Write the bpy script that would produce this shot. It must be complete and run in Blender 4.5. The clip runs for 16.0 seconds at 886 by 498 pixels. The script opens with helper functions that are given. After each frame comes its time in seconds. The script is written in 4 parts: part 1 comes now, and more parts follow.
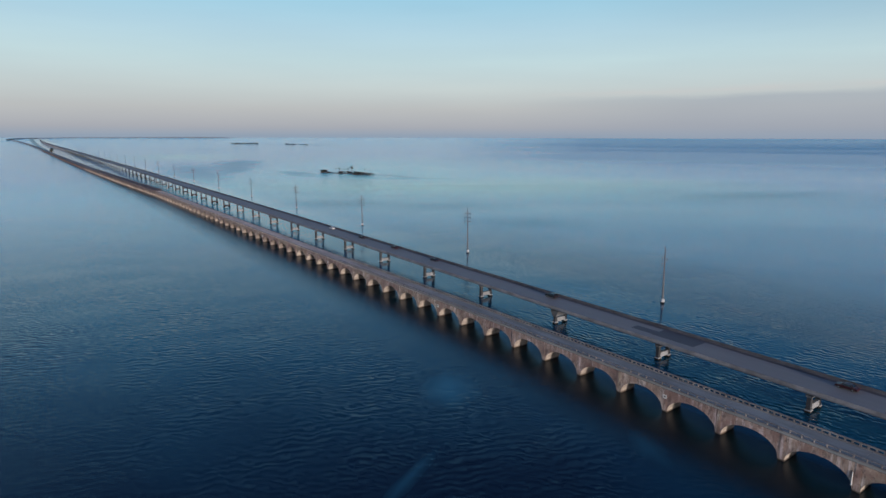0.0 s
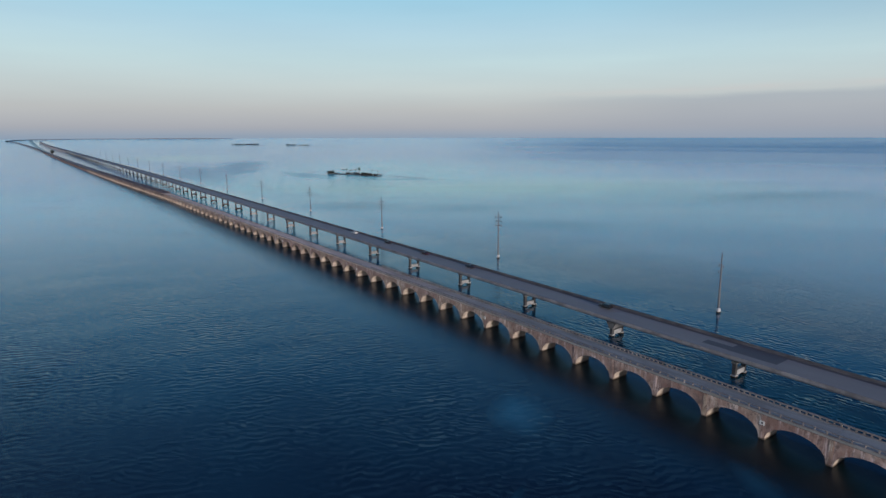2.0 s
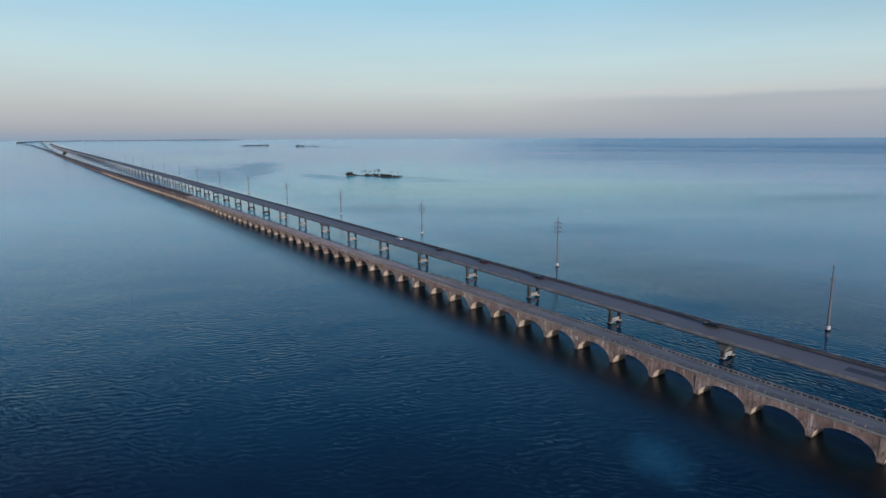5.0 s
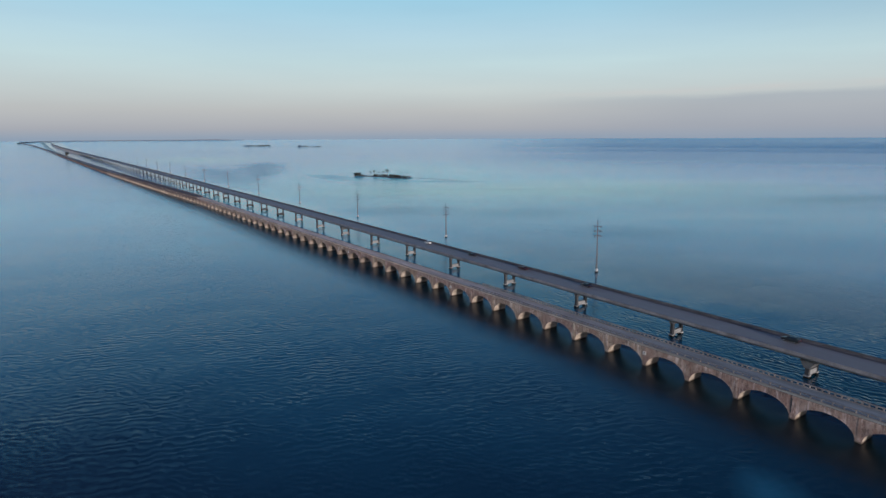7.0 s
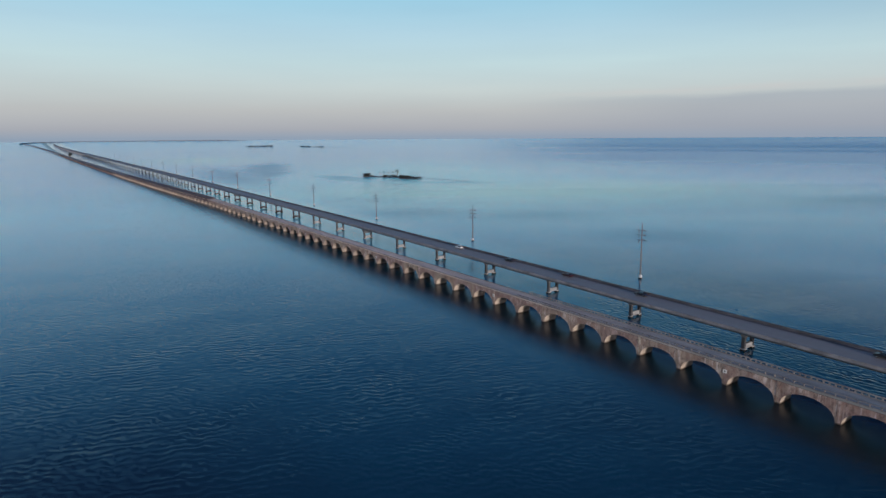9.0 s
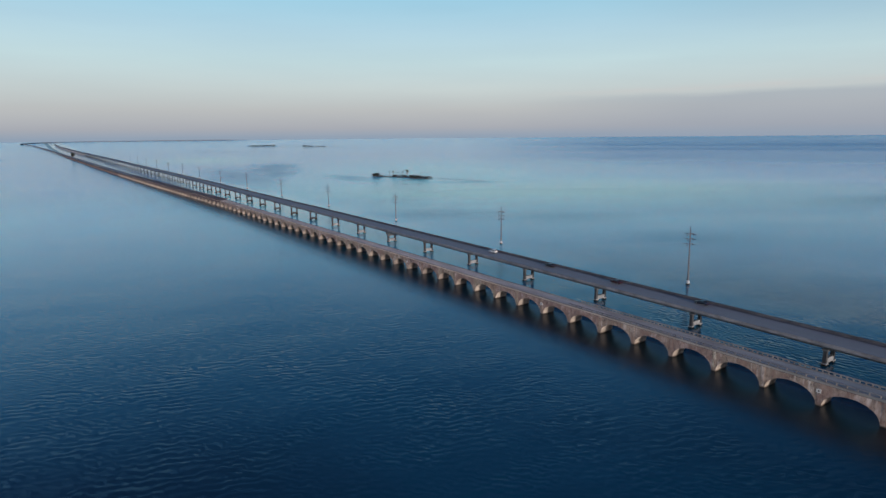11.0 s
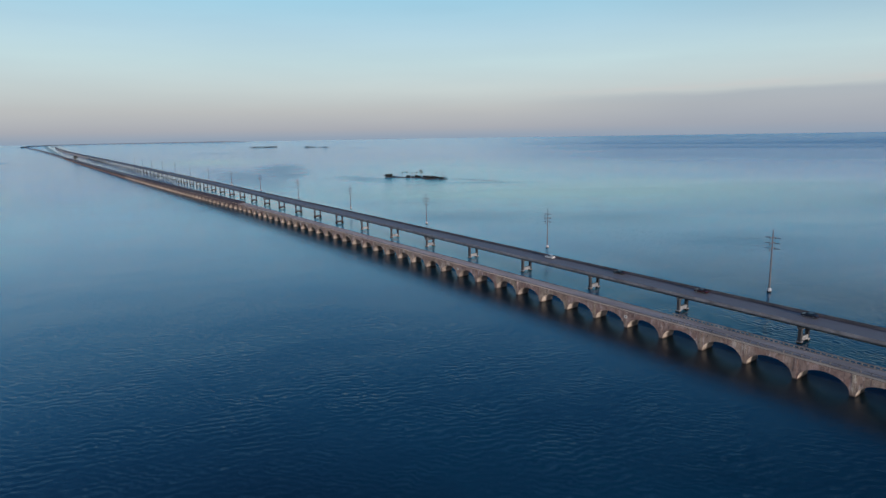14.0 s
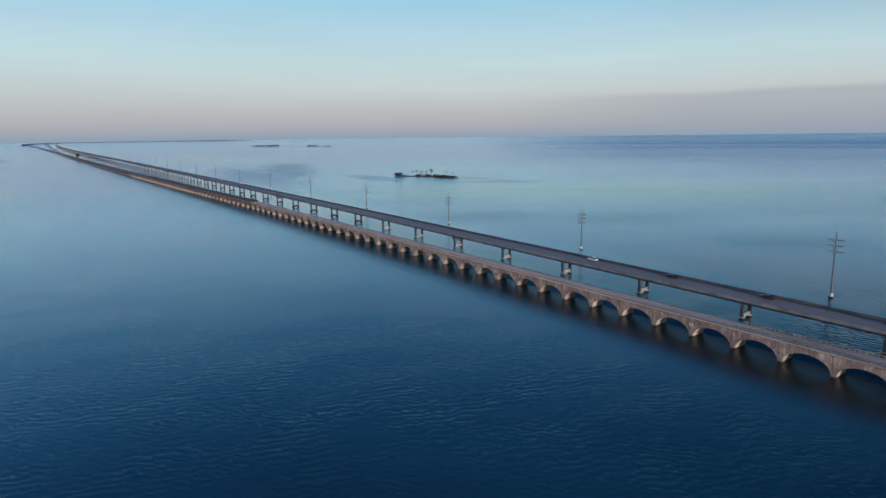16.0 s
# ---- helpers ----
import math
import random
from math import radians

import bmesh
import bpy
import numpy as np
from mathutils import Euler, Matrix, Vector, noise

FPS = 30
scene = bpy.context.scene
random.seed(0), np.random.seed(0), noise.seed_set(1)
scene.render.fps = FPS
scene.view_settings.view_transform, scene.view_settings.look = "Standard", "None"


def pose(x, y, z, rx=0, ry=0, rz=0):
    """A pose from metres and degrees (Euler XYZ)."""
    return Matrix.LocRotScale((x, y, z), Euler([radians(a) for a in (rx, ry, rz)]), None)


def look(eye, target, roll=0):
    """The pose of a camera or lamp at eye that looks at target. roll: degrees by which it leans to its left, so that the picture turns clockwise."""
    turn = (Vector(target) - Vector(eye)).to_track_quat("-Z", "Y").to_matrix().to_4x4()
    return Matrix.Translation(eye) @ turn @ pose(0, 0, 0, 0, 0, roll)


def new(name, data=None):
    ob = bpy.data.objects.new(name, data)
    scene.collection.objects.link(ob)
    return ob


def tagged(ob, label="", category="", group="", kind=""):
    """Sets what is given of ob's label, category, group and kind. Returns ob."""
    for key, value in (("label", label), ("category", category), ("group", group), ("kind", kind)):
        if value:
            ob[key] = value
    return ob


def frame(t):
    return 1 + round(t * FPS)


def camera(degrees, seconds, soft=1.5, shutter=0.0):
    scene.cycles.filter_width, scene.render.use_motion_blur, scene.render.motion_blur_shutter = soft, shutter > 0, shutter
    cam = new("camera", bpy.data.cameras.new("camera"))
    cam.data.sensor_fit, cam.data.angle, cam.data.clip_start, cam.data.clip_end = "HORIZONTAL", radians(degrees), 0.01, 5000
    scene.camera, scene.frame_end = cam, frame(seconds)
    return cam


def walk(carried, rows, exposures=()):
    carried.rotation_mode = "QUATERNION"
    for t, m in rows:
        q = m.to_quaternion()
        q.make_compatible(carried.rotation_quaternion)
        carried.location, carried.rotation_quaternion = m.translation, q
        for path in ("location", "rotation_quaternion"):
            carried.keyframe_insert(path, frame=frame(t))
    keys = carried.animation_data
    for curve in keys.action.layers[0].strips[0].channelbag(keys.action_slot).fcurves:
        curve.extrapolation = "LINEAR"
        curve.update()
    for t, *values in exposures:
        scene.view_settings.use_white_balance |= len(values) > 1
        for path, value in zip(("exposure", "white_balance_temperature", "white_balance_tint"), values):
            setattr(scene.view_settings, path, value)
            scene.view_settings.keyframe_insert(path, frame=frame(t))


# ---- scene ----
# The axes: x runs along the old viaduct towards the far shore, y across it, z up from the sea.
cam = camera(73.76, 16.0)
# seconds, x, y, z, heading, tilt, lean to the right
PATH = [
    (0.0, -119.55, 119.15, 64.43, -125.818, 79.112, -0.087),
    (0.5, -114.54, 120.48, 64.53, -125.851, 79.108, -0.046),
    (1.0, -109.52, 121.86, 64.63, -125.878, 79.101, 0.012),
    (1.5, -104.52, 123.30, 64.71, -125.881, 79.102, 0.079),
    (2.0, -99.53, 124.79, 64.79, -125.903, 79.114, 0.130),
    (2.5, -94.53, 126.30, 64.83, -125.747, 79.145, 0.179),
    (3.0, -89.50, 127.79, 64.85, -125.285, 79.136, 0.207),
    (3.5, -84.36, 129.20, 64.83, -125.319, 79.148, 0.222),
    (4.0, -79.15, 130.53, 64.76, -125.306, 79.180, 0.241),
    (6.5, -53.00, 136.70, 64.28, -125.326, 79.205, 0.250),
    (7.0, -47.81, 137.95, 64.21, -125.317, 79.209, 0.262),
    (7.5, -42.66, 139.19, 64.18, -125.311, 79.195, 0.258),
    (8.0, -37.56, 140.46, 64.18, -125.289, 79.201, 0.269),
    (8.5, -32.47, 141.80, 64.20, -125.255, 79.222, 0.309),
    (9.0, -27.44, 143.21, 64.23, -125.239, 79.211, 0.365),
    (11.5, -2.58, 150.53, 64.43, -125.214, 79.142, 0.565),
    (12.0, 2.46, 152.01, 64.41, -125.230, 79.158, 0.647),
    (12.5, 7.58, 153.48, 64.32, -125.217, 79.125, 0.750),
    (13.0, 12.72, 154.92, 64.17, -125.237, 79.145, 0.818),
    (13.5, 17.83, 156.33, 63.97, -125.262, 79.131, 0.872),
    (14.0, 22.91, 157.74, 63.70, -125.269, 79.153, 0.917),
    (14.5, 27.96, 159.17, 63.39, -125.300, 79.143, 0.959),
    (15.0, 33.01, 160.62, 63.04, -125.285, 79.123, 0.960),
    (15.5, 38.07, 162.04, 62.67, -125.298, 79.087, 0.879),
    (16.0, 43.14, 163.43, 62.29, -125.302, 79.102, 0.717),
]
walk(cam, [(t, pose(x, y, z, 0, 0, head) @ pose(0, 0, 0, tilt, 0, 0) @ pose(0, 0, 0, 0, 0, -lean)) for t, x, y, z, head, tilt, lean in PATH])

# ---- world, sun ----
SUN_AZ, SUN_EL = radians(169.0), radians(5.0)
sky = bpy.data.worlds.new("dusk_sky")
scene.world = sky
sky.use_nodes = True
wt = sky.node_tree
wt.nodes.clear()


def wn(kind, **values):
    n = wt.nodes.new(kind)
    for k, val in values.items():
        n.inputs[int(k[1:])].default_value = val
    return n


def wmath(op, a, b=0.0, c=0.0, clamp=False):
    n = wt.nodes.new("ShaderNodeMath")
    n.operation, n.use_clamp = op, clamp
    for i, val in enumerate((a, b, c)):
        if isinstance(val, (int, float)):
            n.inputs[i].default_value = val
        else:
            wt.links.new(val, n.inputs[i])
    return n.outputs[0]


def srgb(r, g, b):
    return tuple(((c / 255 + 0.055) / 1.055) ** 2.4 if c > 10 else c / 255 / 12.92 for c in (r, g, b)) + (1.0,)


def fill_ramp(node, stops, smooth=True):
    ramp = node.color_ramp
    ramp.interpolation = "B_SPLINE" if smooth else "LINEAR"
    while len(ramp.elements) > 1:
        ramp.elements.remove(ramp.elements[-1])
    for i, (at, col) in enumerate(stops):
        e = ramp.elements[0] if i == 0 else ramp.elements.new(at)
        e.position, e.color = at, col


coord = wt.nodes.new("ShaderNodeTexCoord")
split = wt.nodes.new("ShaderNodeSeparateXYZ")
wt.links.new(coord.outputs["Generated"], split.inputs[0])
dx, dy, dz = split.outputs
height = wmath("MULTIPLY_ADD", dz, 1.9, 0.05, clamp=True)
belt = wt.nodes.new("ShaderNodeValToRGB")
fill_ramp(belt, [
    (0.00, srgb(120, 152, 182)),
    (0.05, srgb(150, 166, 186)),
    (0.075, srgb(171, 175, 185)),
    (0.13, srgb(189, 192, 195)),
    (0.19, srgb(200, 211, 213)),
    (0.27, srgb(196, 220, 226)),
    (0.36, srgb(182, 216, 232)),
    (0.45, srgb(162, 211, 234)),
    (0.56, srgb(124, 198, 240)),
    (0.70, srgb(86, 168, 230)),
    (0.85, srgb(72, 136, 206)),
    (1.00, srgb(70, 101, 160)),
], smooth=False)
wt.links.new(height, belt.inputs[0])
# a low bank of cloud lies over the horizon to the south of the bridges
azimuth = wmath("ARCTAN2", dy, dx)
bank_noise = wn("ShaderNodeTexNoise")
bank_noise.noise_dimensions = "3D"
stretch = wt.nodes.new("ShaderNodeVectorMath")
stretch.operation = "MULTIPLY"
stretch.inputs[1].default_value = (4.0, 4.0, 26.0)
wt.links.new(coord.outputs["Generated"], stretch.inputs[0])
wt.links.new(stretch.outputs[0], bank_noise.inputs["Vector"])
bank_noise.inputs["Scale"].default_value = 1.6
bank_noise.inputs["Detail"].default_value = 5.0
lump = wmath("MULTIPLY_ADD", bank_noise.outputs[0], 0.018, -0.009)
rise = wmath("MULTIPLY_ADD", azimuth, -0.013, 0.050)
rise = wmath("MINIMUM", rise, 0.078)
top = wmath("ADD", rise, lump)
below = wmath("MULTIPLY", wmath("SUBTRACT", top, dz), 110.0, clamp=True)
side = wmath("MULTIPLY_ADD", azimuth, -3.2, -2.3, clamp=True)
bank = wmath("MULTIPLY", wmath("MULTIPLY", below, side), 0.50)
with_bank = wt.nodes.new("ShaderNodeMix")
with_bank.data_type = "RGBA"
wt.links.new(bank, with_bank.inputs[0])
wt.links.new(belt.outputs[0], with_bank.inputs[6])
with_bank.inputs[7].default_value = srgb(158, 168, 184)
# its upper edge still catches a little pink light
rim = wmath("SUBTRACT", 1.0, wmath("MULTIPLY", wmath("ABSOLUTE", wmath("SUBTRACT", dz, wmath("ADD", top, 0.004))), 130.0), clamp=True)
rim = wmath("MULTIPLY", wmath("MULTIPLY", rim, side), wmath("MULTIPLY_ADD", bank_noise.outputs[0], 2.2, -0.75, clamp=True))
with_rim = wt.nodes.new("ShaderNodeMix")
with_rim.data_type = "RGBA"
wt.links.new(rim, with_rim.inputs[0])
wt.links.new(with_bank.outputs[2], with_rim.inputs[6])
with_rim.inputs[7].default_value = srgb(212, 205, 205)
streak = wn("ShaderNodeTexNoise")
stretch2 = wt.nodes.new("ShaderNodeVectorMath")
stretch2.operation = "MULTIPLY"
stretch2.inputs[1].default_value = (2.0, 2.0, 18.0)
wt.links.new(coord.outputs["Generated"], stretch2.inputs[0])
wt.links.new(stretch2.outputs[0], streak.inputs["Vector"])
streak.inputs["Scale"].default_value = 1.1
streak.inputs["Detail"].default_value = 4.0
veil = wt.nodes.new("ShaderNodeMix")
veil.data_type, veil.blend_type = "RGBA", "MULTIPLY"
veil.inputs[0].default_value = 1.0
wt.links.new(with_rim.outputs[2], veil.inputs[6])
tone = wt.nodes.new("ShaderNodeValToRGB")
fill_ramp(tone, [(0.3, (0.98, 0.985, 0.99, 1)), (0.7, (1.05, 1.05, 1.04, 1))], smooth=False)
wt.links.new(streak.outputs[0], tone.inputs[0])
wt.links.new(tone.outputs[0], veil.inputs[7])
# the western half of the sky still holds the warm light of the sunset
west = wmath("ADD", wmath("MULTIPLY", dx, math.cos(SUN_AZ)), wmath("MULTIPLY", dy, math.sin(SUN_AZ)))
west = wmath("MULTIPLY_ADD", west, 1.5, -0.45, clamp=True)
low = wmath("SUBTRACT", 1.0, wmath("MULTIPLY", dz, 0.75), clamp=True)
west = wmath("MULTIPLY", west, low)
sunset = wt.nodes.new("ShaderNodeMix")
sunset.data_type = "RGBA"
wt.links.new(west, sunset.inputs[0])
wt.links.new(veil.outputs[2], sunset.inputs[6])
sunset.inputs[7].default_value = (1.02, 0.88, 0.85, 1.0)
# towards the south the upper sky is already deeper
south = wmath("MULTIPLY_ADD", azimuth, -2.0, -1.7, clamp=True)
south = wmath("MULTIPLY", south, wmath("MULTIPLY_ADD", dz, 4.0, -0.46, clamp=True))
deeper = wt.nodes.new("ShaderNodeMix")
deeper.data_type, deeper.blend_type = "RGBA", "MULTIPLY"
wt.links.new(south, deeper.inputs[0])
wt.links.new(sunset.outputs[2], deeper.inputs[6])
deeper.inputs[7].default_value = (0.30, 0.36, 0.42, 1.0)
nishita = wt.nodes.new("ShaderNodeTexSky")
nishita.sky_type = "NISHITA"
nishita.sun_disc = False
nishita.sun_elevation = SUN_EL
nishita.sun_rotation = radians(90.0) - SUN_AZ
nishita.air_density, nishita.dust_density, nishita.ozone_density = 1.0, 1.2, 2.0
dim = wt.nodes.new("ShaderNodeVectorMath")
dim.operation = "SCALE"
dim.inputs["Scale"].default_value = 0.10
wt.links.new(nishita.outputs[0], dim.inputs[0])
both = wt.nodes.new("ShaderNodeMix")
both.data_type = "RGBA"
both.inputs[0].default_value = 0.90
wt.links.new(dim.outputs[0], both.inputs[6])
wt.links.new(deeper.outputs[2], both.inputs[7])
glow = wt.nodes.new("ShaderNodeBackground")
glow.inputs[1].default_value = 1.0
wt.links.new(both.outputs[2], glow.inputs[0])
wout = wt.nodes.new("ShaderNodeOutputWorld")
wt.links.new(glow.outputs[0], wout.inputs[0])

sun = new("sun", bpy.data.lights.new("sun", "SUN"))
sun.data.energy, sun.data.angle, sun.data.color = 3.4, radians(4.0), (1.0, 0.89, 0.82)
sun_from = Vector((math.cos(SUN_AZ) * math.cos(SUN_EL), math.sin(SUN_AZ) * math.cos(SUN_EL), math.sin(SUN_EL)))
sun.matrix_world = look(sun_from * 400, (0, 0, 0))

# ---- materials ----


class Mat:
    """A principled material and short ways to add nodes to it."""

    def __init__(self, name, rough=0.7, metal=0.0):
        self.m = bpy.data.materials.new(name)
        self.m.use_nodes = True
        self.t = self.m.node_tree
        self.b = self.t.nodes["Principled BSDF"]
        self.b.inputs["Roughness"].default_value = rough
        self.b.inputs["Metallic"].default_value = metal
        self.pos = self.t.nodes.new("ShaderNodeTexCoord").outputs["Object"]

    def link(self, a, b):
        self.t.links.new(a, b)

    def world_pos(self):
        self.pos = self.t.nodes.new("ShaderNodeNewGeometry").outputs["Position"]
        return self

    def noise(self, scale, stretch=(1, 1, 1), detail=4.0, rough=0.55, turn=0.0):
        mp = self.t.nodes.new("ShaderNodeMapping")
        mp.vector_type = "TEXTURE"
        mp.inputs["Scale"].default_value = tuple(1 / k for k in stretch)
        mp.inputs["Rotation"].default_value = (0, 0, turn)
        self.link(self.pos, mp.inputs[0])
        n = self.t.nodes.new("ShaderNodeTexNoise")
        n.inputs["Scale"].default_value = scale
        n.inputs["Detail"].default_value = detail
        n.inputs["Roughness"].default_value = rough
        self.link(mp.outputs[0], n.inputs["Vector"])
        return n.outputs[0]

    def ramp(self, fac, stops):
        r = self.t.nodes.new("ShaderNodeValToRGB")
        fill_ramp(r, stops, smooth=False)
        self.link(fac, r.inputs[0])
        return r.outputs[0]

    def mix(self, fac, a, b, blend="MIX"):
        n = self.t.nodes.new("ShaderNodeMix")
        n.data_type, n.blend_type = "RGBA", blend
        for val, sock in ((fac, n.inputs[0]), (a, n.inputs[6]), (b, n.inputs[7])):
            if isinstance(val, (int, float, tuple)):
                sock.default_value = val
            else:
                self.link(val, sock)
        return n.outputs[2]

    def math(self, op, a, b=0.0, c=0.0, clamp=False):
        n = self.t.nodes.new("ShaderNodeMath")
        n.operation, n.use_clamp = op, clamp
        for i, val in enumerate((a, b, c)):
            if isinstance(val, (int, float)):
                n.inputs[i].default_value = val
            else:
                self.link(val, n.inputs[i])
        return n.outputs[0]

    def colour(self, c):
        if isinstance(c, tuple):
            self.b.inputs["Base Color"].default_value = c
        else:
            self.link(c, self.b.inputs["Base Color"])
        return self

    def bump(self, height, strength=0.4, distance=0.02):
        n = self.t.nodes.new("ShaderNodeBump")
        n.inputs["Strength"].default_value = strength
        n.inputs["Distance"].default_value = distance
        self.link(height, n.inputs["Height"])
        self.link(n.outputs[0], self.b.inputs["Normal"])
        return self

    def split(self, v):
        n = self.t.nodes.new("ShaderNodeSeparateXYZ")
        self.link(v, n.inputs[0])
        return n.outputs

    def random(self):
        return self.t.nodes.new("ShaderNodeObjectInfo").outputs["Random"]


def weathered(name, light, dark, stain, rough=0.85, streaky=0.5, scale=0.5, rust=0.0):
    """Concrete and the like: two tones, run-down streaks of stain and a fine grain."""
    m = Mat(name, rough).world_pos()
    base = m.mix(m.noise(scale, detail=6.0), dark, light)
    runs = m.ramp(m.noise(0.6, (1.0, 1.0, 0.34), 6.0, 0.68), [(0.44, (0, 0, 0, 1)), (0.72, (1, 1, 1, 1))])
    base = m.mix(m.math("MULTIPLY", runs, streaky), base, stain)
    patch = m.ramp(m.noise(0.22, detail=5.0, rough=0.65), [(0.36, (0.62, 0.60, 0.60, 1)), (0.64, (1.16, 1.14, 1.12, 1))])
    base = m.mix(1.0, base, patch, "MULTIPLY")
    spots = m.ramp(m.noise(0.75, (1, 1, 0.55), 6.0, 0.7), [(0.53, (0, 0, 0, 1)), (0.66, (1, 1, 1, 1))])
    base = m.mix(m.math("MULTIPLY", spots, rust), base, (0.24, 0.105, 0.06, 1))
    if rust:
        chalk = m.ramp(m.noise(1.5, (1, 1, 0.07), 5.0, 0.7), [(0.50, (0, 0, 0, 1)), (0.62, (1, 1, 1, 1))])
        chalk = m.math("MULTIPLY", chalk, m.ramp(m.noise(0.16, detail=3.0), [(0.38, (0, 0, 0, 1)), (0.56, (1, 1, 1, 1))]))
        base = m.mix(m.math("MULTIPLY", chalk, 0.95), base, (0.70, 0.61, 0.56, 1))
        tint = m.ramp(m.random(), [(0.0, (0.86, 0.76, 0.76, 1)), (0.45, (1.05, 0.98, 0.98, 1)), (0.8, (0.98, 0.98, 0.86, 1)), (1.0, (1.14, 1.10, 1.08, 1))])
        base = m.mix(1.0, base, tint, "MULTIPLY")
        blot = m.ramp(m.noise(0.35, detail=5.0, rough=0.6), [(0.48, (0, 0, 0, 1)), (0.58, (1, 1, 1, 1))])
        base = m.mix(m.math("MULTIPLY", blot, 0.55), base, (0.25, 0.135, 0.105, 1))
        scars = m.ramp(m.noise(1.0, (1, 1, 0.5), 6.0, 0.75), [(0.52, (0, 0, 0, 1)), (0.60, (1, 1, 1, 1))])
        base = m.mix(m.math("MULTIPLY", scars, 0.6), base, (0.075, 0.05, 0.045, 1))
    m.colour(base)
    m.bump(m.noise(3.0, detail=6.0), 0.5, 0.04)
    return m.m


OLD_CONCRETE = weathered("old_concrete", (0.56, 0.44, 0.365, 1), (0.34, 0.26, 0.215, 1), (0.15, 0.10, 0.078, 1), streaky=0.6, rust=0.55)


def old_deck():
    """Deck concrete: greyed by a worn seal coat on the first bays, bare and tan beyond a ragged end."""
    m = Mat("old_deck_concrete", 0.95).world_pos()
    m.b.inputs["Specular IOR Level"].default_value = 0.2
    x, y, _ = m.split(m.pos)
    tan = m.mix(m.noise(0.9, detail=6.0), (0.62, 0.47, 0.37, 1), (0.80, 0.62, 0.50, 1))
    grey = m.mix(m.noise(0.7, (0.15, 1, 1), 6.0), (0.235, 0.236, 0.218, 1), (0.34, 0.34, 0.318, 1))
    edge = m.math("MULTIPLY_ADD", m.noise(0.06, (1, 2, 1), 5.0), 90.0, -22.0)
    bare = m.math("MULTIPLY", m.math("SUBTRACT", x, edge), 1 / 190, clamp=True)
    c = m.mix(bare, grey, tan)
    worn = m.ramp(m.noise(0.35, (0.2, 1, 1), 5.0, 0.65), [(0.38, (0.82, 0.80, 0.79, 1)), (0.62, (1.15, 1.15, 1.15, 1))])
    c = m.mix(1.0, c, worn, "MULTIPLY")
    spots = m.ramp(m.noise(1.3, detail=5.0, rough=0.7), [(0.56, (0, 0, 0, 1)), (0.68, (1, 1, 1, 1))])
    m.colour(m.mix(m.math("MULTIPLY", spots, 0.3), c, (0.17, 0.145, 0.13, 1)))
    m.bump(m.noise(4.0, detail=5.0), 0.4, 0.03)
    return m.m


OLD_DECK = old_deck()
OLD_RAIL = weathered("old_rail_concrete", (0.29, 0.26, 0.24, 1), (0.19, 0.17, 0.16, 1), (0.15, 0.13, 0.12, 1), streaky=0.4)
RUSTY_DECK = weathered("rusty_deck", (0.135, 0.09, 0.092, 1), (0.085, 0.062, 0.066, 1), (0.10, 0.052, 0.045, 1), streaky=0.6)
# greyed base colour carries the haze on the farthest arches
HAZED_OLD = weathered("hazed_old_concrete", (0.085, 0.08, 0.09, 1), (0.06, 0.056, 0.065, 1), (0.05, 0.042, 0.045, 1))
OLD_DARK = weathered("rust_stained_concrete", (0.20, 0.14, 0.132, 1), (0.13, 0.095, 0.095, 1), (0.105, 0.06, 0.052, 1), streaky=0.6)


def lit_soffit(name, pale, bounce_lit):
    """Soffit concrete, lighter above a ragged line: bounce light is put into the colour."""
    m = Mat(name, 0.85).world_pos()
    _, _, z = m.split(m.pos)
    line = m.math("MULTIPLY_ADD", m.noise(0.33, (1, 1, 0.5), 5.0), -5.0, 4.1)
    fac = m.math("MULTIPLY", m.math("SUBTRACT", z, line), 1.4, clamp=True)
    c = m.mix(fac, pale, bounce_lit)
    wet = m.math("MULTIPLY_ADD", z, -3.0, 1.6, clamp=True)
    c = m.mix(m.math("MULTIPLY", wet, 0.85), c, (0.075, 0.055, 0.042, 1))
    m.colour(m.mix(1.0, c, m.ramp(m.noise(0.9, detail=6.0), [(0.35, (0.7, 0.68, 0.66, 1)), (0.65, (1.1, 1.1, 1.1, 1))]), "MULTIPLY"))
    m.bump(m.noise(3.0, detail=6.0), 0.5, 0.04)
    return m.m


LIT_SOFFIT = lit_soffit("lit_soffit_concrete", (0.43, 0.365, 0.305, 1), (0.56, 0.48, 0.42, 1))
WET_FOOT = weathered("wet_stained_footing", (0.13, 0.085, 0.055, 1), (0.07, 0.05, 0.035, 1), (0.035, 0.026, 0.02, 1), rough=0.6, streaky=0.6)
TIDE_GROWTH = weathered("tide_growth", (0.030, 0.026, 0.022, 1), (0.018, 0.017, 0.015, 1), (0.035, 0.024, 0.018, 1), rough=0.8)
NEW_CONCRETE = weathered("new_concrete", (0.19, 0.195, 0.205, 1), (0.14, 0.145, 0.154, 1), (0.105, 0.102, 0.102, 1), streaky=0.5)
COLUMN = weathered("dark_column_concrete", (0.062, 0.066, 0.074, 1), (0.04, 0.042, 0.047, 1), (0.03, 0.029, 0.029, 1), streaky=0.5)
MID_LIP = weathered("stained_lip_concrete", (0.40, 0.34, 0.30, 1), (0.31, 0.26, 0.228, 1), (0.14, 0.1, 0.085, 1), streaky=0.4)
# distance haze is put into the base colour of the far spans
HAZED_FAR = weathered("hazed_concrete", (0.185, 0.195, 0.22, 1), (0.14, 0.148, 0.17, 1), (0.11, 0.112, 0.125, 1), streaky=0.4)
